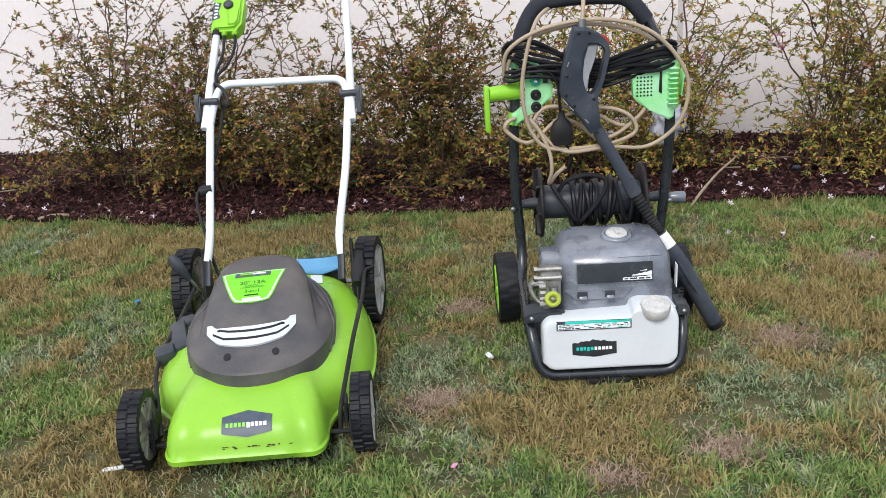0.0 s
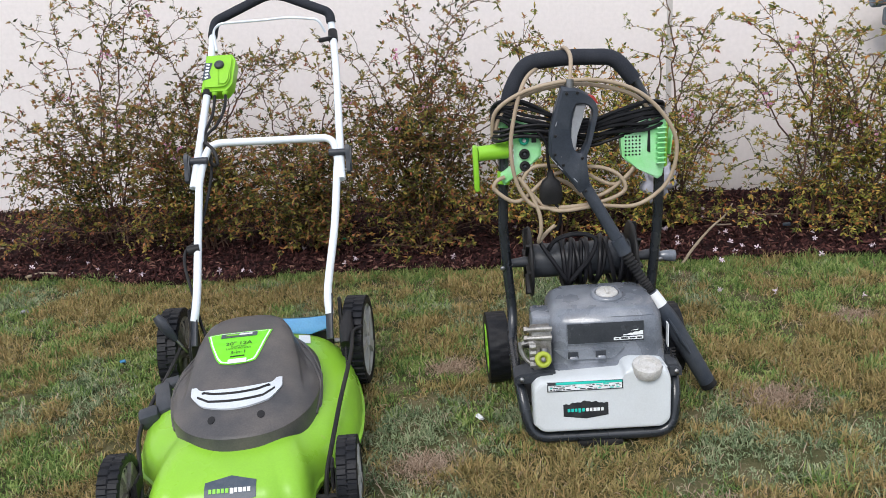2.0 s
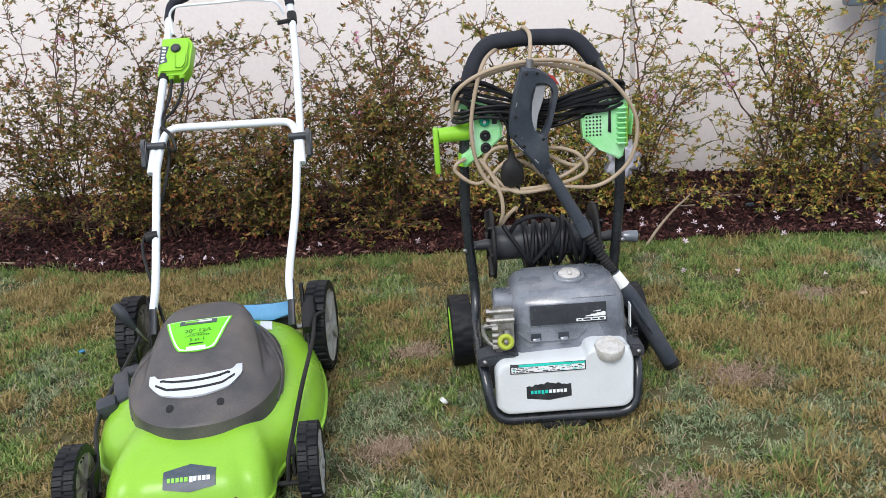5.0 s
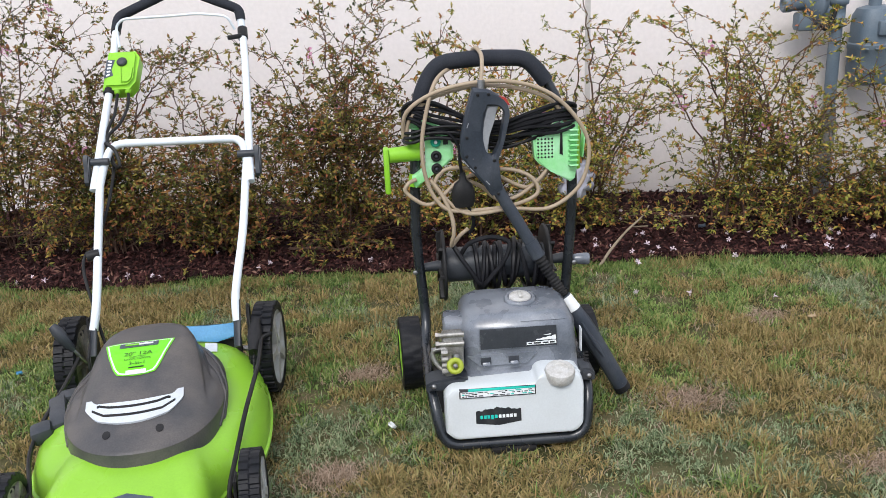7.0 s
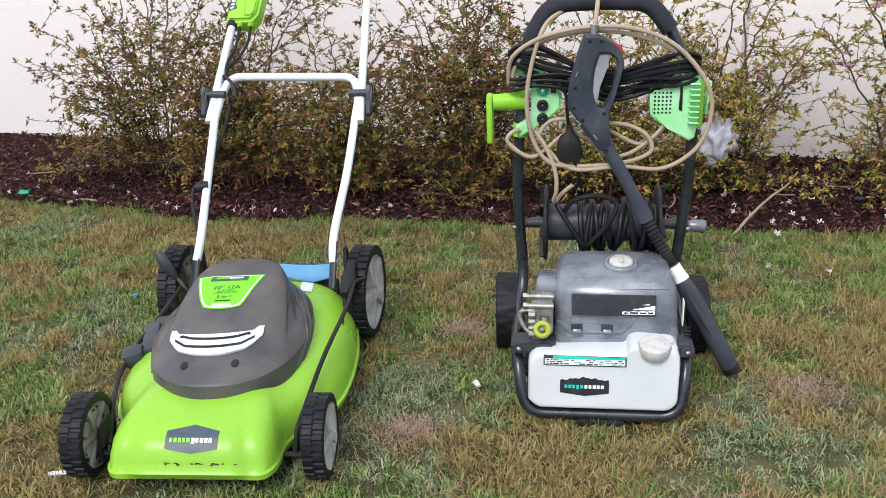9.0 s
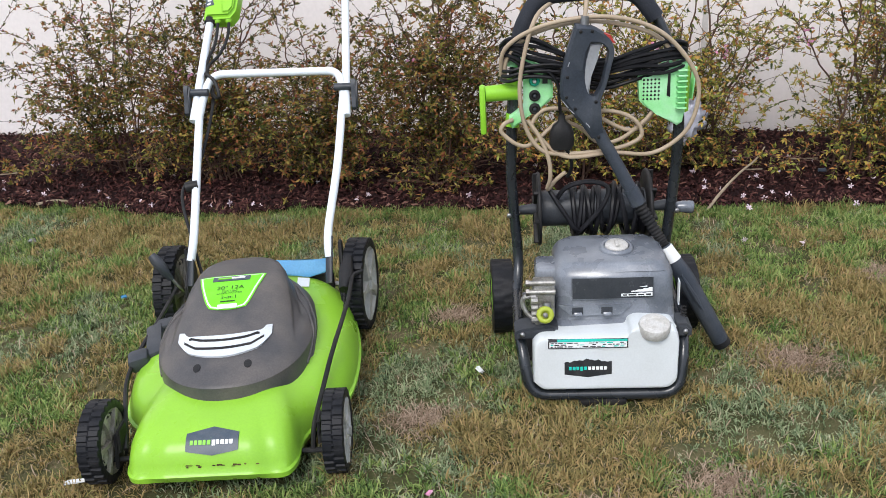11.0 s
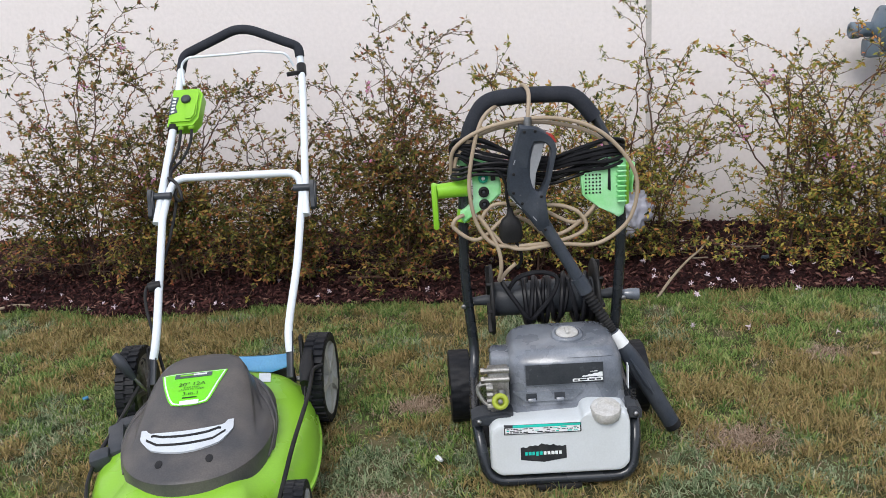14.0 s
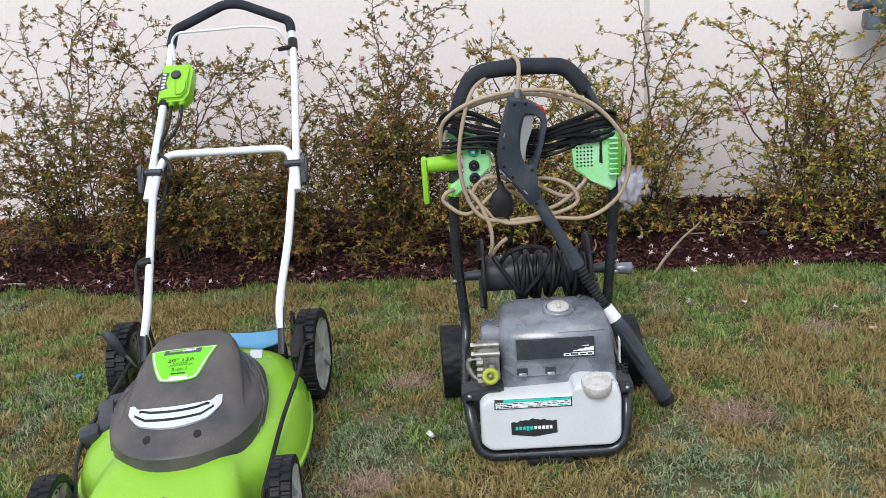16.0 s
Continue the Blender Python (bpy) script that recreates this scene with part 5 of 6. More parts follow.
    # right panel: pierced face, slot, fins
    pr = [(0.516, 0.640), (0.524, 0.630), (0.556, 0.606), (0.606, 0.577), (0.618, 0.585), (0.622, 0.610), (0.626, 0.726), (0.610, 0.742), (0.590, 0.735), (0.560, 0.718), (0.518, 0.700), (0.512, 0.688)]
    pn = part("accessory_panel", front(pr, 2.272, 0.034, 0.005), M_MINT, wa, "faded mint-green accessory panel with fins and holes")
    for i in range(5):
        for j in range(6):
            part("pin_hole", lathe([(0.0024, 0), (0.0024, 0.0012)], 8, Matrix.Translation(wl(0.524 + 0.0088 * i, 2.2715, 0.645 + 0.0092 * j)) @ pose(0, 0, 0, 90, 0, 0)), M_BLACK, pn)
    part("slot", front([(0.578, 0.652), (0.586, 0.648), (0.585, 0.706), (0.580, 0.712)], 2.2695, 0.003), M_BLACK, pn)
    for j in range(8):
        part("fin", box(wl(0.611, 2.263, 0.622 + 0.0128 * j), (0.022, 0.026, 0.004), 0.001, turn=pose(0, 0, 0, -12, 0, 0)), M_MINT, pn)
    part("side_flange", loft([[wl(x, y, z) for x, y in ((0.626, 2.285), (0.636, 2.30), (0.642, 2.33), (0.638, 2.33), (0.632, 2.304), (0.624, 2.29))] for z in (0.605, 0.66, 0.715)]), M_LIME2, pn)
    part("side_tab", box(wl(0.648, 2.325, 0.668), (0.004, 0.022, 0.078), 0.001, turn=pose(0, 0, 0, 0, 6, 12)), M_MINT, pn)


def build_gun():
    g = thing("spray_gun", WAS, "scuffed dark trigger spray gun hanging head up on the handle", "spray gun")
    out = [(0.361, 0.835), (0.402, 0.826), (0.441, 0.802), (0.451, 0.768), (0.433, 0.693), (0.417, 0.650), (0.420, 0.613), (0.438, 0.575), (0.399, 0.560), (0.382, 0.592), (0.345, 0.637), (0.325, 0.664), (0.327, 0.714), (0.343, 0.779)]
    hole = [(0.394, 0.788), (0.419, 0.790), (0.437, 0.772), (0.421, 0.695), (0.404, 0.662), (0.388, 0.675), (0.381, 0.712), (0.386, 0.760)]
    o = [(p.x, p.y) for p in rounded([(*p, 0) for p in out + out[:1]], 0.012, 3)[:-1]]
    # frame of the gun: outer outline joined to the finger opening
    bm = bmesh.new()
    turn = Matrix(((1, 0, 0, -0.41), (0, 0, -1, 2.262 - 2.15), (0, 1, 0, 0), (0, 0, 0, 1)))
    hh = [(p.x, p.y) for p in rounded([(*p, 0) for p in hole + hole[:1]], 0.010, 3)[:-1]]

    def resample(poly, n):
        P = [Vector(p) for p in poly]
        cx, cy = 0.400, 0.725
        outp = []
        for k in range(n):
            a = 2 * math.pi * k / n
            d = Vector((math.cos(a), math.sin(a)))
            best = 0.01
            for p, q in zip(P, P[1:] + P[:1]):
                e = q - p
                den = d.x * e.y - d.y * e.x
                if abs(den) < 1e-9:
                    continue
                w0 = p - Vector((cx, cy))
                t = (w0.x * e.y - w0.y * e.x) / den
                s = (w0.x * d.y - w0.y * d.x) / den
                if t > 0 and -1e-6 <= s <= 1 + 1e-6:
                    best = max(best, t)
            outp.append(Vector((cx, cy)) + d * best)
        return outp
    n = 72
    A, B = resample(o, n), resample(hh, n)

    def ringv(P, Q, f, z):
        return [bm.verts.new(turn @ Vector((p.x + (q.x - p.x) * f, p.y + (q.y - p.y) * f, z))) for p, q in zip(P, Q)]
    rings = [ringv(A, B, 0.0, 0.004), ringv(A, B, 0.0, 0.030), ringv(A, B, 0.12, 0.037), ringv(A, B, 0.85, 0.037), ringv(A, B, 1.0, 0.031), ringv(A, B, 1.0, 0.003), ringv(A, B, 0.85, 0.0), ringv(A, B, 0.12, 0.0)]
    for a, b in zip(rings, rings[1:] + rings[:1]):
        for j in range(n):
            bm.faces.new((a[j], a[(j + 1) % n], b[(j + 1) % n], b[j]))
    bmesh.ops.recalc_face_normals(bm, faces=bm.faces[:])
    body = part("gun_body", bm, M_GUN, g, "scuffed dark grey gun shell")
    part("trigger", front([(0.392, 0.788), (0.424, 0.790), (0.408, 0.755), (0.398, 0.715), (0.392, 0.668), (0.378, 0.690), (0.380, 0.745)], 2.232, 0.024, 0.004), M_TRIG, g, "pale grey trigger")
    part("safety_catch", front([(0.424, 0.812), (0.440, 0.806), (0.451, 0.787), (0.430, 0.794)], 2.226, 0.02, 0.003), M_RED, g, "red safety catch")
    for x, z in ((0.372, 0.818), (0.342, 0.715), (0.340, 0.668), (0.360, 0.640), (0.408, 0.655), (0.398, 0.818), (0.415, 0.57)):
        part("screw", lathe([(0.0042, 0), (0.0036, 0.0015), (0.001, 0.0015)], 10, Matrix.Translation(wl(x, 2.2245, z)) @ pose(0, 0, 0, 90, 0, 0)), M_BLACK, body)
    for x, z, ln, tilt in ((0.337, 0.652, 0.022, -52), (0.352, 0.634, 0.016, -45), (0.345, 0.745, 0.012, 70), (0.39, 0.60, 0.014, -50)):
        part("scuff_mark", box(wl(x, 2.2243, z), (ln, 0.0008, 0.0022), 0, turn=pose(0, 0, 0, 0, -tilt, 0)), M_TRIG, body)
    part("inlet", tube([wl(0.381, 2.245, 0.825), wl(0.383, 2.247, 0.850)], 0.0105, 12), M_STEEL, g)
    part("barrel", tube(spline([wl(0.405, 2.243, 0.60), wl(0.428, 2.24, 0.555), wl(0.45, 2.238, 0.516), wl(0.500, 2.228, 0.425)], 6), 0.0155, 16), M_GUN, g, "dark plastic barrel sleeve")
    part("barrel_ring", tube([wl(0.493, 2.229, 0.438), wl(0.514, 2.225, 0.398)], 0.0185, 16), M_GUN, g)
    ln = spline([wl(0.512, 2.226, 0.402), wl(0.535, 2.218, 0.362), wl(0.56, 2.208, 0.323), wl(0.575, 2.20, 0.298)], 20)
    part("ribbed_sleeve", tube(ln, 0.018, 14, radii=[(0.0165 - 0.004 * i / len(ln)) * (1.0 if i % 4 < 2 else 0.84) for i in range(len(ln))]), M_BLACK, g, "black ribbed bend protector")
    la = thing("spray_lance", WAS, "thick black spray lance stowed beside the motor housing", "spray lance")
    part("lance_tube", tube(spline([wl(0.576, 2.200, 0.297), wl(0.60, 2.192, 0.258), wl(0.617, 2.190, 0.230), wl(0.651, 2.19, 0.170), wl(0.692, 2.19, 0.095), wl(0.727, 2.19, 0.030)], 5), 0.02, 16, radii=[0.0145 + 0.0085 * min(1, i / 11) - 0.002 * max(0, (i - 15) / 10) for i in range(26)]), M_GUN, la, "scuffed black lance shroud")
    part("label_band", tube([wl(0.578, 2.1995, 0.294), wl(0.599, 2.1925, 0.260)], 0.0185, 16, radii=[0.0162, 0.0192]), M_PAPER, la, "white printed label wrapped round")
    part("lance_rib", tube([wl(0.613, 2.168, 0.232), wl(0.65, 2.166, 0.170), wl(0.672, 2.167, 0.132)], 0.006, 8, radii=[0.003, 0.007, 0.002]), M_GUN, la)
    part("lance_end", tube([wl(0.723, 2.19, 0.037), wl(0.731, 2.19, 0.023)], 0.0218, 16), M_BLACK, la)


def build_hoses():
    ho = thing("tan_hose", WAS, "tan high-pressure hose coiled over the handle and down to the reel", "hose")
    a = [wl(0.383, 2.247, 0.848), wl(0.388, 2.262, 0.885), wl(0.390, 2.300, 0.905), wl(0.382, 2.345, 0.915), wl(0.375, 2.375, 0.903), wl(0.350, 2.385, 0.880), wl(0.322, 2.36, 0.870), wl(0.275, 2.27, 0.850), wl(0.246, 2.252, 0.773), wl(0.232, 2.25, 0.681), wl(0.245, 2.25, 0.592), wl(0.282, 2.25, 0.535), wl(0.34, 2.262, 0.520), wl(0.451, 2.262, 0.527), wl(0.52, 2.265, 0.555), wl(0.500, 2.27, 0.60), wl(0.43, 2.275, 0.62), wl(0.33, 2.275, 0.60), wl(0.248, 2.262, 0.543), wl(0.190, 2.262, 0.575), wl(0.192, 2.262, 0.598), wl(0.214, 2.275, 0.606)]
    part("hose_run", tube(spline(a, 6), 0.0052, 10), M_HOSE, ho)
    b = [wl(0.189, 2.285, 0.713), wl(0.200, 2.262, 0.779), wl(0.274, 2.252, 0.826), wl(0.383, 2.247, 0.846), wl(0.478, 2.25, 0.837), wl(0.555, 2.25, 0.805), wl(0.614, 2.252, 0.747), wl(0.647, 2.255, 0.681), wl(0.643, 2.258, 0.608), wl(0.611, 2.258, 0.553), wl(0.544, 2.258, 0.515), wl(0.451, 2.258, 0.520), wl(0.337, 2.258, 0.515), wl(0.27, 2.262, 0.575), wl(0.262, 2.27, 0.60), wl(0.30, 2.275, 0.63), wl(0.40, 2.29, 0.61), wl(0.50, 2.29, 0.565), wl(0.56, 2.29, 0.62), wl(0.60, 2.285, 0.70), wl(0.560, 2.265, 0.785), wl(0.46, 2.262, 0.826), wl(0.36, 2.262, 0.833), wl(0.26, 2.268, 0.808), wl(0.205, 2.275, 0.755), wl(0.198, 2.285, 0.70)]
    part("hose_run", tube(spline(b, 6), 0.0052, 10), M_HOSE, ho)
    c = [wl(0.25, 2.268, 0.605), wl(0.278, 2.255, 0.565), wl(0.299, 2.25, 0.51), wl(0.302, 2.25, 0.465), wl(0.296, 2.262, 0.435), wl(0.300, 2.28, 0.425), wl(0.318, 2.275, 0.45), wl(0.340, 2.27, 0.470)]
    part("hose_run", tube(spline(c, 6), 0.0052, 10), M_HOSE, ho)
    d = [wl(0.33, 2.285, 0.60), wl(0.38, 2.285, 0.575), wl(0.42, 2.285, 0.54), wl(0.47, 2.28, 0.545), wl(0.53, 2.28, 0.59), wl(0.56, 2.285, 0.63)]
    part("hose_run", tube(spline(d, 6), 0.005, 10), M_HOSE, ho)
    co = thing("power_cord", WAS, "black power cord folded between two panels, plug hanging down", "power cord")
    rk = random.Random(12)
    for k in range(9):
        f = (k - 4) / 4
        j = [rk.uniform(-1, 1) for _ in range(12)]
        yb = 2.268 + 0.012 * rk.random()
        pts = [wl(0.212 + 0.006 * j[0], yb, 0.800 - 0.006 * k + 0.004 * j[1]), wl(0.27, yb - 0.006, 0.796 - 0.010 * k + 0.006 * j[2]), wl(0.345, yb - 0.002, 0.762 - 0.006 * k + 0.006 * j[3]), wl(0.42, yb, 0.742 - 0.005 * k + 0.006 * j[4]), wl(0.50, yb - 0.006, 0.762 - 0.007 * k + 0.006 * j[5]), wl(0.57, yb - 0.008, 0.782 - 0.009 * k + 0.004 * j[6]),
               wl(0.612, yb, 0.776 - 0.007 * k), wl(0.622, yb + 0.030, 0.758 - 0.004 * k), wl(0.600, yb + 0.055, 0.745), wl(0.50, yb + 0.05, 0.735 - 0.008 * k + 0.008 * j[7]), wl(0.40, yb + 0.045, 0.715 - 0.006 * k + 0.006 * j[8]), wl(0.30, yb + 0.045, 0.735 - 0.004 * k + 0.01 * j[9]), wl(0.215, yb + 0.055, 0.757 + 0.003 * j[10]), wl(0.190, yb + 0.030, 0.775 - 0.004 * k)]
        part("cord_loop", tube(spline(pts, 5, True), 0.0042, 7, closed=True), M_CORD, co)
    for k in range(3):
        z = 0.733 - 0.012 * k
        part("cord_loop", tube(spline([wl(0.196, 2.335, z), wl(0.190, 2.29, z - 0.008), wl(0.21, 2.262, z - 0.006), wl(0.255, 2.258, z + 0.004), wl(0.33, 2.26, z + 0.002 - 0.004 * k), wl(0.42, 2.272, z - 0.035), wl(0.50, 2.278, z - 0.02), wl(0.58, 2.268, z + 0.01)], 6), 0.0042, 7), M_CORD, co)
    part("cord_tail", tube(spline([wl(0.262, 2.262, 0.735), wl(0.30, 2.258, 0.722), wl(0.322, 2.256, 0.69), wl(0.325, 2.258, 0.65), wl(0.330, 2.26, 0.61)], 6), 0.004, 7), M_CORD, co)
    pg = part("plug", loft([[wl(0.331 + x * w, 2.262 + y * d, z) for x, y in superellipse(1, 1, 3, 16)] for z, w, d in ((0.622, 0.006, 0.006), (0.602, 0.010, 0.008), (0.592, 0.022, 0.013), (0.575, 0.029, 0.016), (0.546, 0.030, 0.017), (0.533, 0.024, 0.013))]), M_BLACK, co, "black moulded plug")
    part("cord_tail", tube(spline([wl(0.338, 2.262, 0.538), wl(0.352, 2.262, 0.51), wl(0.355, 2.27, 0.48), wl(0.345, 2.28, 0.455)], 6), 0.0045, 7), M_CORD, co)


build_washer()
build_gun()
build_hoses()


# ---- planting along the wall ----
M_BLOOM = mat("pink_blossom", (0.62, 0.22, 0.38), 0.6, other=(0.75, 0.5, 0.6), amount=0.8, scale=40, grain=0.1)


def leaf_mesh(name, pos, way, nor, size):
    """Pointed leaves, folded a little along the middle."""
    way = way / np.linalg.norm(way, axis=1, keepdims=True)
    side = np.cross(way, nor)
    side /= np.linalg.norm(side, axis=1, keepdims=True) + 1e-9
    nor = np.cross(side, way)
    s = size[:, None]
    w = s * 0.21
    v = np.stack([pos, pos + way * s * 0.42 + side * w + nor * s * 0.07, pos + way * s * 0.42 - side * w + nor * s * 0.07, pos + way * s - nor * s * 0.12, pos + way * s * 0.45], 1).reshape(-1, 3)
    base = np.arange(len(pos))[:, None] * 5
    f = (base + np.array([0, 1, 4, 1, 3, 4, 3, 2, 4, 2, 0, 4])).ravel()
    return mesh_arrays(name, v, f, np.full(len(pos) * 4, 3))


def build_shrub(x, y, canes, fill, skirt, dense, seed, label, leaf):
    """canes: where the long stems end, along the wall and up; fill and skirt: shorter and low stems by chance."""
    rng = np.random.default_rng(seed)
    sh = thing("shrub", Matrix.Translation((x, y, 0.012)), label, "shrub", "shrubs along the wall")
    sv, sf = [], []
    P, W, N, S = [], [], [], []

    def stick(line, r0, r1):
        n0, k = len(sv), len(line)
        for i, p in enumerate(line):
            t = line[min(i + 1, k - 1)] - line[max(i - 1, 0)]
            t = t / (np.linalg.norm(t) + 1e-9)
            u = np.cross(t, (0.3, 0.9, 0.2))
            u /= np.linalg.norm(u) + 1e-9
            w = np.cross(t, u)
            r = r0 + (r1 - r0) * i / (k - 1)
            for a in range(4):
                sv.append(p + r * (u * math.cos(1.5708 * a) + w * math.sin(1.5708 * a)))
        for i in range(k - 1):
            for a in range(4):
                b = (a + 1) % 4
                sf.append((n0 + 4 * i + a, n0 + 4 * i + b, n0 + 4 * i + 4 + b, n0 + 4 * i + 4 + a))

    def leaves(p, d, count, scale):
        for _ in range(count):
            P.append(p + rng.normal(0, 0.003, 3))
            W.append(d * 0.6 + rng.normal(0, 0.75, 3))
            N.append(np.array([0, -0.3, 0.9]) + rng.normal(0, 0.6, 3))
            S.append(rng.uniform(0.012, 0.026) * scale)

    def sprig(p, d, length, depth, bare):
        n = max(2, int(length / 0.019))
        line = [p]
        d = d / np.linalg.norm(d)
        for i in range(n):
            d = d + rng.normal(0, 0.12, 3) + np.array([0, 0, -0.02])
            d /= np.linalg.norm(d)
            p = p + d * length / n
            if y + p[1] > wall_y(x + p[0]) - 0.03:
                d[1], p = -abs(d[1]), p + np.array([0, -0.02, 0])
            if p[2] < 0.02:
                d[2], p = abs(d[2]), p + np.array([0, 0, 0.015])
            line.append(p)
            if rng.random() > bare:
                u = np.cross(d, (0, 0, 1.0))
                u /= np.linalg.norm(u) + 1e-9
                for s in (-1, 1):
                    P.append(p)
                    W.append(d * 0.6 + u * s * 0.8 + rng.normal(0, 0.3, 3))
                    N.append(np.array([0, -0.3, 1.0]) + rng.normal(0, 0.5, 3))
                    S.append(rng.uniform(0.010, 0.025))
            if depth and rng.random() < 0.26:
                q = d * 0.7 + rng.normal(0, 0.7, 3)
                sprig(p, q, length * rng.uniform(0.3, 0.6), depth - 1, bare)
        leaves(p, d, rng.integers(4, 9), 1.05)
        stick(line, 0.0015, 0.0007)

    ways = [(tx - x, tz, rng.uniform(-0.16, 0.10), 1) for tx, tz in canes]
    top = max(tz for _, tz in canes)
    ways += [(rng.normal(0, 0.33), top * rng.uniform(0.35, 0.74), rng.uniform(-0.28, 0.14), 0) for _ in range(fill)]
    ways += [(rng.normal(0, 0.34), rng.uniform(0.06, 0.24), rng.uniform(-0.24, -0.06), 0) for _ in range(skirt)]
    for dx, tz, dy, long in ways:
        a = np.array([rng.normal(0, 0.05), rng.normal(0, 0.03), 0.0])
        c = np.array([dx, dy, tz])
        room = wall_y(x + dx) - 0.05 - y
        c[1] = min(c[1], room)
        b = a * 0.5 + np.array([dx * rng.uniform(0.15, 0.45), dy * 0.4, tz * rng.uniform(0.7, 1.0)])
        n = max(5, int(np.linalg.norm(c - a) * 1.15 / 0.034))
        wob = np.cumsum(rng.normal(0, 0.0055, (n + 1, 3)), axis=0)
        line = []
        for i in range(n + 1):
            t = i / n
            p = a * (1 - t) ** 2 + 2 * b * t * (1 - t) + c * t * t + wob[i] * min(1, 3 * t)
            line.append(p)
        bunch = 1.0
        for i in range(1, n + 1):
            t = i / n
            d = line[i] - line[i - 1]
            d /= np.linalg.norm(d)
            if rng.random() < 0.3:
                bunch = rng.choice((0.1, 0.5, 1.0, 1.6)) * 0.85
            if t < 0.1:
                continue
            low = line[i][2] < 0.55 * top
            rate = dense * bunch * (1.25 if low else 0.75) * (1.0 if t < 0.75 else 0.75)
            for _ in range(rng.poisson(rate)):
                g = rng.uniform(0, 6.283)
                q = np.array([math.cos(g), math.sin(g) * 0.6, rng.uniform(-0.25, 0.6)]) + d * 0.5
                sprig(line[i], q, rng.uniform(0.06, 0.30) * (1.1 - 0.58 * t), 1, 0.14)
            if t > 0.4 and rng.random() < 0.6:
                leaves(line[i], d, 2, 0.9)
        stick(line, 0.0050 if long else 0.0036, 0.0012)
        leaves(line[-1], d, 6, 1.0)
    me = mesh_arrays("branch_framework", np.array(sv), np.array(sf).ravel(), np.full(len(sf), 4))
    tagged(part("branch_framework", me, M_STEM, sh, "thin reddish-brown arching stems"), kind="stuff")
    tagged(part("foliage", leaf_mesh("foliage", np.array(P), np.array(W), np.array(N), np.array(S)), leaf, sh, "small olive, yellow and bronze leaves"), kind="stuff")
    pick = [q for q in P if q[1] < 0.05 and q[2] > 0.45 * top]
    for q in pick[:: max(1, len(pick) // 4)][:4]:
        bm = bmesh.new()
        for j in range(9):
            m = Matrix.Translation(q) @ pose(rng.normal(0, 0.009), -0.012, rng.normal(0, 0.014), rng.uniform(0, 180), rng.uniform(0, 180), rng.uniform(0, 360))
            vs = [bm.verts.new(m @ Vector(c)) for c in ((0, 0, 0), (0.006, 0.008, 0.002), (0.0, 0.017, 0.0), (-0.006, 0.008, 0.002))]
            bm.faces.new(vs)
        part("blossom", bm, M_BLOOM, sh, "small faded pink blossom", smooth=0)


YELLOW = "arching shrub with small yellow-green leaves before the wall"
OLIVE = "arching shrub with small olive and bronze leaves in mulch"
SHRUBS = (
    (-1.45, 0.60, ((-1.23, 1.07), (-1.08, 1.16), (-1.50, 0.99), (-1.75, 0.66), (-1.90, 0.48), (-0.97, 0.95), (-1.30, 0.95), (-1.66, 0.80), (-1.80, 0.36)), 7, 3, 0.9),
    (-1.00, 0.68, ((-0.80, 0.86), (-0.64, 0.86), (-1.05, 0.90), (-0.52, 0.80), (-1.20, 0.80)), 13, 5, 1.12),
    (-0.52, 0.68, ((-0.36, 0.66), (-0.30, 0.60), (-0.58, 0.74), (-0.70, 0.72)), 14, 5, 1.12),
    (-0.05, 0.68, ((0.00, 1.08), (0.15, 0.97), (-0.26, 0.86), (-0.32, 0.78), (0.22, 0.84), (0.06, 0.88)), 13, 5, 1.12),
    (0.46, 0.64, ((0.33, 0.78), (0.68, 0.80), (0.46, 0.74), (0.60, 0.68), (0.25, 0.70)), 11, 5, 1.1),
    (0.97, 0.48, ((0.98, 0.96), (0.93, 0.80), (1.10, 0.80), (0.84, 0.66), (1.22, 0.66), (0.72, 0.56)), 9, 6, 1.05),
    (1.50, 0.60, ((1.14, 0.84), (1.30, 0.80), (1.36, 0.86), (1.55, 0.76), (1.18, 0.66), (1.70, 0.72)), 4, 2, 0.95),
    (1.74, 0.54, ((1.50, 0.76), (1.92, 0.79), (1.36, 0.70), (2.02, 0.72), (1.62, 0.70)), 6, 4, 0.95),
    (2.14, 0.52, ((2.11, 0.74), (2.30, 0.76), (1.90, 0.66), (2.22, 0.66)), 5, 4, 0.95),
    (2.52, 0.52, ((2.45, 0.72), (2.72, 0.74), (2.60, 0.66)), 7, 4, 1.2))
for i, (x, back, canes, fill, skirt, dense) in enumerate(SHRUBS):
    build_shrub(x, wall_y(x) - back, canes, fill, skirt, dense, 40 + i, OLIVE if x < 0.3 else YELLOW, M_LEAF if x < 0.3 else M_LEAF_Y)

build_chips()

# fallen trumpet flowers on the mulch
def flower_mesh():
    bm = bmesh.new()
    lathe([(0.0012, 0.0), (0.002, 0.006), (0.0042, 0.012)], 6, bm=bm, cap=False)
    for k in range(5):
        m = pose(0, 0, 0, 0, 0, 72 * k)
        vs = [bm.verts.new(m @ Vector(c)) for c in ((0.0035, -0.002, 0.0115), (0.0095, -0.0032, 0.013), (0.0125, 0, 0.0115), (0.0095, 0.0032, 0.013), (0.0035, 0.002, 0.0115))]
        bm.faces.new(vs)
    return mesh_of(bm, "fallen_flower", 0)


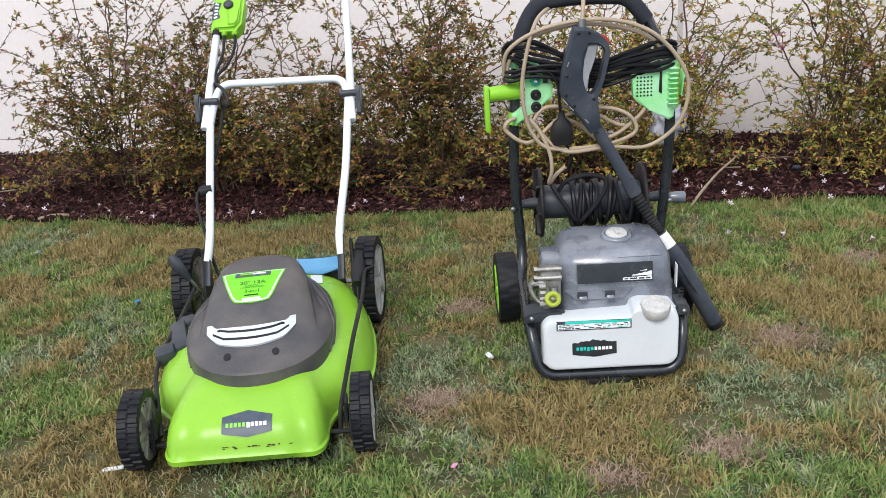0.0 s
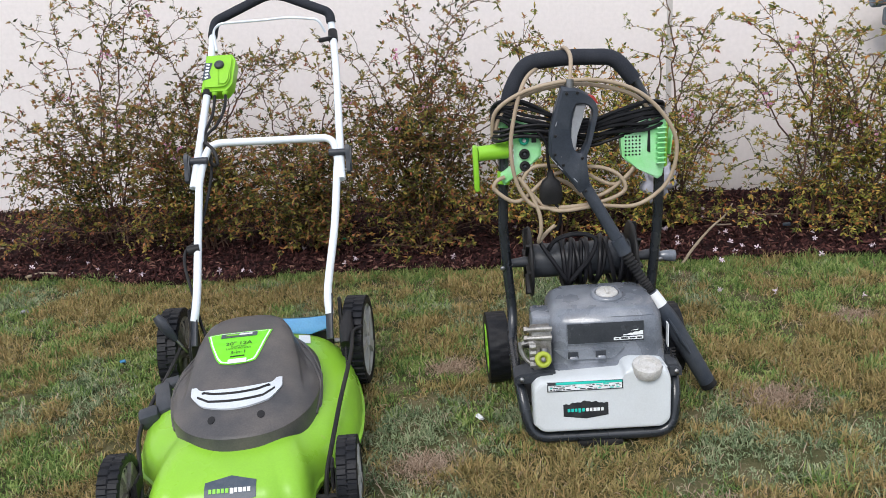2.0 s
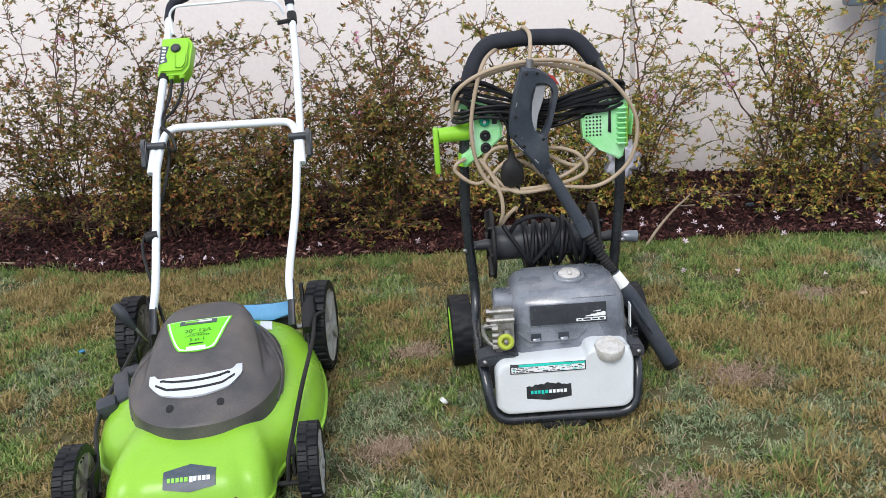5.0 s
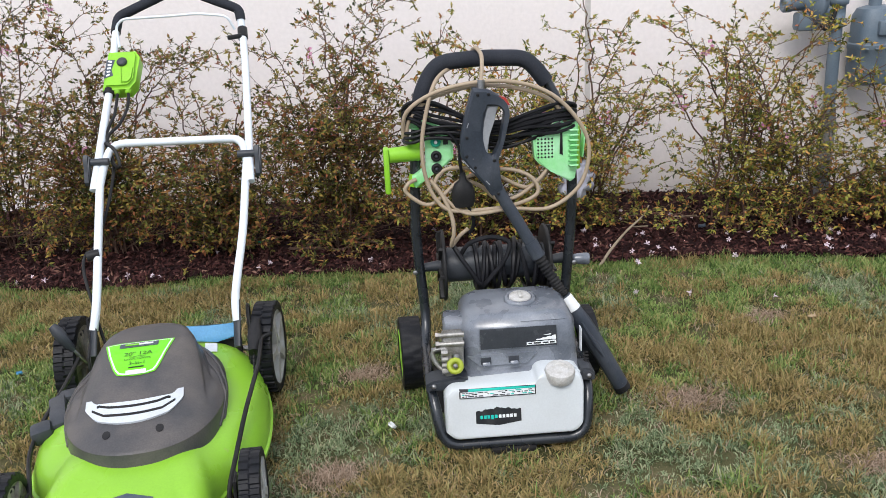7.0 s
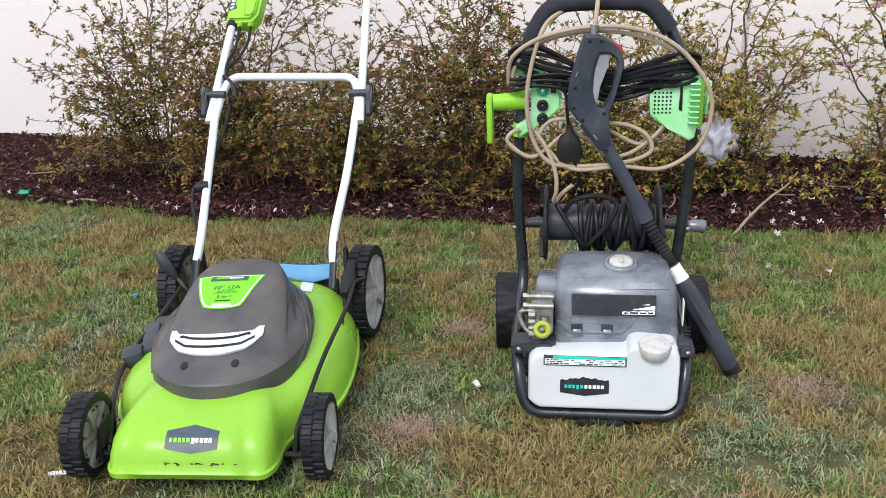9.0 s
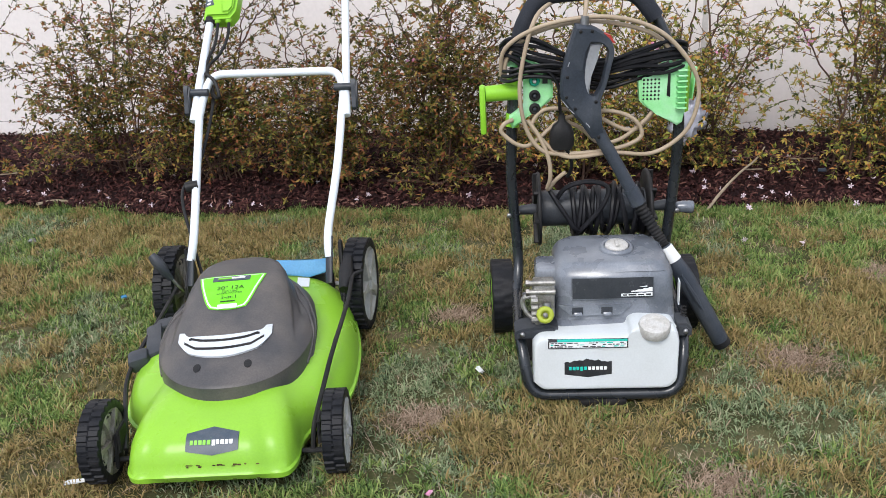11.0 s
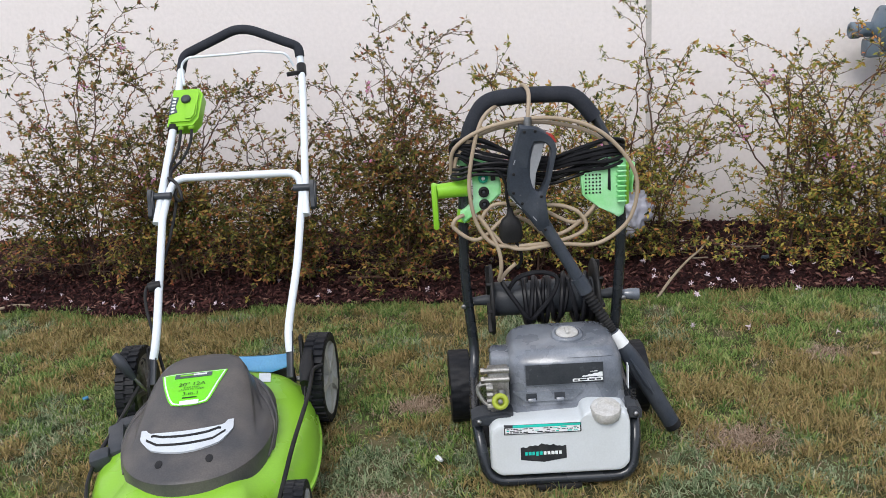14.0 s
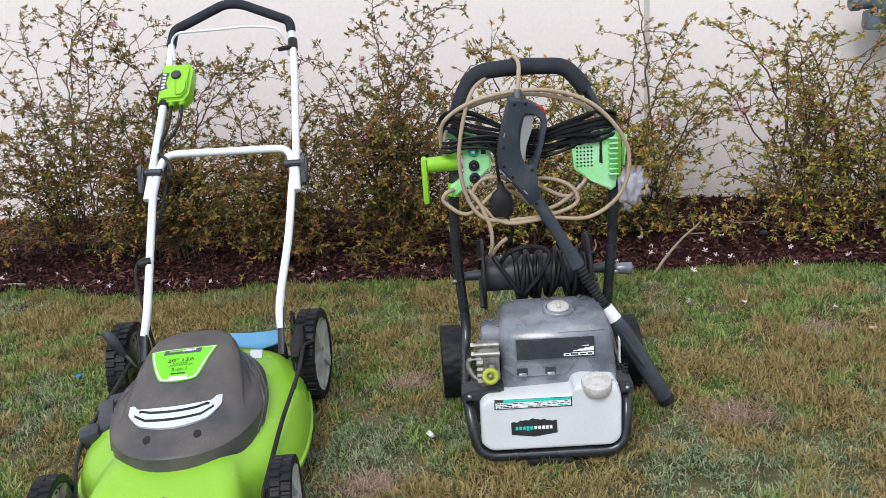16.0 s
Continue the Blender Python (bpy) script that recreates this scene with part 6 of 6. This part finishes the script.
FM = flower_mesh()
rf = random.Random(21)
for k in range(105):
    x = rf.uniform(-2.1, 2.3) if k % 3 else rf.uniform(0.9, 2.2)
    e, w = float(edge_y(x)), wall_y(x)
    y = e + (w - e) * rf.random() ** 1.5 * 0.62 + 0.02 if k % 24 else e - rf.uniform(0.02, 0.5)
    m = Matrix.Translation((x, y, 0.032 if y > e else 0.022)) @ pose(0, 0, 0, rf.uniform(35, 150), rf.uniform(-40, 40), rf.uniform(0, 360)) @ Matrix.Scale(rf.uniform(0.7, 1.25), 4)
    ob = part("fallen_flower", FM, M_PETAL)
    ob.matrix_basis = m
    tagged(ob, "wilted white-pink trumpet flower on the mulch" if y > e else "wilted white-pink trumpet flower in the grass", "flower", "fallen flowers")

# ---- the gas meter on the wall ----
M_METER = mat("blue_grey_paint", (0.115, 0.155, 0.195), 0.45, other=(0.17, 0.205, 0.235), amount=0.6, scale=12, fine=220, bump=0.12, grain=0.08)
M_TAPE = mat("weathered_wrap", (0.13, 0.14, 0.15), 0.8, other=(0.22, 0.2, 0.18), amount=0.9, scale=20, fine=180, bump=0.3, grain=0.2)


def build_meter():
    g = thing("gas_meter", Matrix.Translation((2.064, 3.86, -0.03)), "blue-grey gas meter and regulator on a riser pipe", "gas meter")
    part("riser_pipe", tube([(0, 0, 0), (0, 0, 0.78)], 0.026, 14), M_METER, g, "blue-grey steel riser pipe")
    part("pipe_wrap", tube([(0, 0, 0), (0, 0, 0.2), (0.002, 0, 0.36), (0.0, 0, 0.44)], 0.031, 14, radii=[0.034, 0.033, 0.034, 0.03]), M_TAPE, g, "grey weathered pipe wrapping")
    for z in (0.06, 0.13, 0.20, 0.29, 0.37):
        part("wrap_band", tube([(0, 0, z), (0, 0, z + 0.018)], 0.0355, 14), M_TAPE, g)
    part("union", lathe([(0.030, -0.006), (0.043, 0.0), (0.043, 0.022), (0.034, 0.026), (0.034, 0.085), (0.044, 0.09), (0.044, 0.115), (0.03, 0.12)], 8, pose(0, 0, 0.785)), M_METER, g)
    reg = part("regulator", box((-0.135, -0.015, 0.812), (0.105, 0.07, 0.078), 0.016), M_METER, g, "blue-grey gas regulator")
    part("regulator_neck", tube([(-0.02, 0, 0.84), (-0.06, -0.004, 0.84), (-0.10, -0.012, 0.835)], 0.03, 14, radii=[0.027, 0.030, 0.034]), M_METER, reg)
    side = pose(-0.115, -0.02, 0.885, 0, -90, 0)
    part("spring_tube", lathe([(0.030, 0.02), (0.029, 0.095), (0.034, 0.099), (0.034, 0.128), (0.029, 0.134), (0.016, 0.135), (0.015, 0.131), (0.002, 0.131)], 20, side), M_METER, reg)
    part("diaphragm_case", lathe([(0.02, -0.052), (0.045, -0.046), (0.066, -0.028), (0.074, -0.012), (0.092, -0.008), (0.092, 0.008), (0.074, 0.012), (0.062, 0.026), (0.036, 0.036), (0.028, 0.05)], 30, side), M_METER, reg)
    for k in range(8):
        q = math.radians(45 * k + 20)
        part("case_bolt", tube([(-0.127, -0.02 + 0.083 * math.cos(q), 0.885 + 0.083 * math.sin(q)), (-0.103, -0.02 + 0.083 * math.cos(q), 0.885 + 0.083 * math.sin(q))], 0.006, 6), M_METER, reg)
    part("name_plate", box((-0.10, -0.101, 0.925), (0.04, 0.003, 0.026), 0, turn=pose(0, 0, 0, -10, 0, 0)), M_NAVY, reg)
    part("vent_pipe", tube(rounded([(-0.09, -0.05, 0.80), (-0.075, -0.055, 0.775), (-0.045, -0.05, 0.80), (-0.03, -0.045, 0.86)], 0.02), 0.009, 8), M_BLACK, reg)
    part("outlet_pipe", tube(rounded([(0, 0, 0.86), (0, 0, 1.12), (0.16, 0, 1.12), (0.16, 0, 0.80)], 0.05), 0.026, 14), M_METER, g)
    case = loft([[Vector((0.178 + x * k, -0.01 + y2 * k2, z + 0.02)) for x, y2 in superellipse(0.105, 0.085, 3.5, 28)] for z, k, k2 in ((0.515, 0.70, 0.7), (0.525, 0.88, 0.88), (0.55, 0.97, 0.97), (0.58, 1.0, 1.0), (0.66, 1.0, 1.0), (0.665, 1.03, 1.04), (0.685, 1.03, 1.04), (0.69, 0.98, 0.98), (0.80, 0.95, 0.95), (0.83, 0.8, 0.8), (0.84, 0.5, 0.5))])
    cs = part("meter_case", case, M_METER, g, "blue-grey diaphragm meter case")
    for k in range(5):
        part("flange_bolt", lathe([(0.008, 0), (0.008, 0.006), (0.004, 0.008)], 6, pose(0.093 + 0.042 * k, -0.098, 0.688)), M_METER, cs)
    part("dial_cover", box((0.178, -0.095, 0.775), (0.09, 0.03, 0.06), 0.008), M_METER, cs)


build_meter()
turn = pose(0, 4.229, 0, 0, 0, math.degrees(math.atan(SLANT)))
M_JOINT = mat("joint_sealant", (0.66, 0.62, 0.59), 0.8, other=(0.50, 0.47, 0.44), amount=0.9, scale=5, fine=90, bump=0.2, grain=0.06)
tagged(part("trim_joint", box((1.066, -0.0015, 1.7), (0.024, 0.006, 3.42), 0.001), M_JOINT, at=turn), "grey vertical expansion joint in the stucco", "wall joint", kind="structure")


# ---- litter and small things ----
def build_bits():
    tw = thing("dry_twig", Matrix.Translation((0.895, 3.175, 0.0)), "bare grey-tan forked twig sticking out of the mulch", "twig")
    part("main_stem", tube(spline([(0, 0, -0.005), (0.06, 0.04, 0.055), (0.13, 0.09, 0.105), (0.20, 0.14, 0.140), (0.235, 0.17, 0.175)], 5), 0.005, 7, radii=[0.0065 - 0.004 * i / 20 for i in range(21)]), M_TWIG, tw)
    part("side_stem", tube(spline([(0.15, 0.105, 0.116), (0.18, 0.13, 0.105), (0.23, 0.16, 0.095)], 5), 0.003, 6), M_TWIG, tw)
    tw = thing("dry_twig", Matrix.Translation((-1.60, 3.425, 0.024)), "short pale stick lying at the lawn's edge", "twig")
    part("main_stem", tube(spline([(-0.06, -0.01, 0.0), (0, 0.006, 0.006), (0.075, 0.0, 0.004)], 5), 0.006, 7), M_TWIG, tw)
    tw = thing("dry_twig", Matrix.Translation((-0.17, 3.50, 0.03)), "reddish dead stick on the mulch", "twig")
    part("main_stem", tube(spline([(-0.10, 0.02, 0.005), (0, 0.006, 0.006), (0.11, -0.02, 0.0)], 5), 0.006, 7), M_STEM, tw)
    for x, y, rz, ln in ((1.9, 3.72, 20, 0.16), (0.72, 3.42, 70, 0.14), (-2.0, 3.78, -20, 0.2), (1.35, 3.62, -35, 0.13)):
        tw = thing("dry_twig", Matrix.Translation((x, y, 0.03)) @ pose(0, 0, 0, 0, -8, rz), "thin bare twig lying on the mulch", "twig")
        part("main_stem", tube(spline([(-ln / 2, 0.01, 0.0), (0, -0.006, 0.006), (ln / 2, 0.012, 0.004)], 5), 0.003, 6), M_TWIG, tw)

    def scrap(name, loc, size, m, label, cat, rz=0, seed=0):
        r = random.Random(seed)
        bm = box((0, 0, size[2] / 2), size, min(size) * 0.3, 1)
        bmesh.ops.subdivide_edges(bm, edges=bm.edges[:], cuts=1)
        for v in bm.verts:
            v.co += Vector((r.gauss(0, 1), r.gauss(0, 1), r.gauss(0, 1))) * min(size) * 0.18
        tagged(part(name, bm, m, at=Matrix.Translation(loc) @ pose(0, 0, 0, r.uniform(-8, 8), r.uniform(-8, 8), rz)), label, cat)
    scrap("paper_scrap", (0.115, 2.10, 0.012), (0.011, 0.028, 0.007), M_PAPER, "small crumpled white paper scrap on the grass", "paper scrap", 25, 1)
    scrap("paper_scrap", (-0.745, 1.680, 0.008), (0.045, 0.014, 0.004), M_PAPER, "white paper strip on the grass beside a wheel", "paper scrap", 8, 2)
    scrap("plastic_bit", (-0.974, 2.556, 0.020), (0.016, 0.010, 0.007), M_BLUE, "small blue plastic fragment in the grass", "plastic litter", 30, 3)
    scrap("plastic_bit", (-1.89, 3.50, 0.030), (0.045, 0.024, 0.016), M_NOZ, "green plastic lid fragment at the lawn's edge", "plastic litter", 10, 4)
    scrap("plastic_bit", (-0.40, 3.62, 0.034), (0.024, 0.01, 0.008), M_NOZ, "green plastic fragment on the mulch", "plastic litter", 10, 5)
    scrap("plastic_bit", (1.385, 3.46, 0.034), (0.03, 0.012, 0.009), M_NAVY, "small blue plastic cap on the mulch", "plastic litter", -10, 6)
    scrap("pebble", (-1.50, 3.04, 0.012), (0.024, 0.02, 0.014), M_PEB, "grey pebble in the grass", "pebble", 0, 7)
    scrap("dead_leaf", (1.423, 2.567, 0.018), (0.026, 0.013, 0.006), M_DRY, "curled pale dead leaf on the grass", "leaf", 15, 8)
    scrap("dead_leaf", (0.02, 1.62, 0.016), (0.014, 0.01, 0.005), M_BLOOM, "pinkish dead leaf on the grass", "leaf", 60, 9)
    # plastic bag caught at the foot of a shrub
    bm = bmesh.new()
    bmesh.ops.create_icosphere(bm, subdivisions=4, radius=1)
    for v in bm.verts:
        n = noise.noise(v.co * 2.2) * 0.5 + abs(noise.noise(v.co * 5.0)) * 0.30 - abs(noise.noise(v.co * 9.0 + Vector((3, 1, 7)))) * 0.22
        v.co = Vector((v.co.x * 0.066, v.co.y * 0.04, v.co.z * 0.078 * (1.15 - 0.3 * v.co.x))) * (0.85 + n)
    tagged(part("plastic_bag", bm, M_BAG, at=Matrix.Translation((0.872, 3.44, 0.262)), smooth=25), "crumpled white plastic bag caught in the shrub", "plastic bag")


M_TWIG = mat("dry_twig_bark", (0.30, 0.24, 0.17), 0.85, other=(0.20, 0.15, 0.10), amount=0.8, scale=30, fine=200, bump=0.3, grain=0.15)
M_PEB = mat("grey_pebble", (0.25, 0.25, 0.24), 0.8, scale=40)
M_DRY = mat("pale_dead_leaf", (0.45, 0.33, 0.2), 0.8, scale=40)
M_BAG = mat("thin_white_plastic", (0.42, 0.42, 0.48), 0.3, other=(0.28, 0.28, 0.34), amount=0.5, scale=20, grain=0.05)
build_bits()

# ---- turf, last ----
x, y = scatter(58000, -2.75, 2.95, 1.15)
near = np.abs(x - 0.15) < 0.45 + 0.64 * y + np.abs(RNG.normal(0, 0.3, len(x)))
build_turf(x[near], y[near], 9, 0.029)
# longer blades along the bed
n = 20000
x = RNG.uniform(-2.6, 2.8, n)
y = edge_y(x) - np.abs(RNG.normal(0, 0.05, n)) + 0.022
blades("edge_grass", x, y, 0.030 * RNG.uniform(0.5, 1.5, n) * (0.3 + value_noise(x, y, 0.07, 8)), np.clip(RNG.normal(0.9, 0.5, n), 0.1, 2), RNG.uniform(0, 6.283, n), RNG.uniform(0.0008, 0.0016, n), "longer grass blades along the edge of the mulch bed", M_GRASS)
# dead thatch on the worn spots and here and there
cx = np.concatenate([RNG.normal(a, c * 0.7, int(300000 * c * d)) for a, b, c, d in WORN] + [RNG.uniform(-2.3, 2.5, 17000)])
cy = np.concatenate([RNG.normal(b, d * 0.7, int(300000 * c * d)) for a, b, c, d in WORN] + [RNG.uniform(1.2, 3.3, 17000)])
ok = cy < edge_y(cx) - 0.01
cx, cy = cx[ok], cy[ok]
n = len(cx)
blades("dry_thatch", cx, cy, RNG.uniform(0.012, 0.042, n), RNG.uniform(1.1, 1.75, n), RNG.uniform(0, 6.283, n), RNG.uniform(0.0006, 0.0012, n), "pale dead straw lying on worn spots of the lawn", M_STRAW)
# the lawn further off
for name, n, m, label in (("outer_grass", 62000, M_GRASS, "short green grass blades of the lawn further off"), ("outer_dry_grass", 40000, M_GRASS_D, "dry brown grass blades of the lawn further off")):
    x, y = RNG.uniform(-4.8, 5.1, n), RNG.uniform(-2.2, 3.7, n)
    green = 0.6 * value_noise(x, y, 0.55, 1) + 0.4 * value_noise(x, y, 0.15, 2) + RNG.normal(0, 0.08, n) < 0.52
    out = ((np.abs(x - 0.15) > 0.45 + 0.64 * y) | (y < 1.25)) & (y < edge_y(x) - 0.02) & (green == (m is M_GRASS))
    x, y = x[out], y[out]
    n = len(x)
    blades(name, x, y, RNG.uniform(0.02, 0.055, n), RNG.uniform(0.5, 1.9, n), RNG.uniform(0, 6.283, n), RNG.uniform(0.0022, 0.0044, n), label, m)
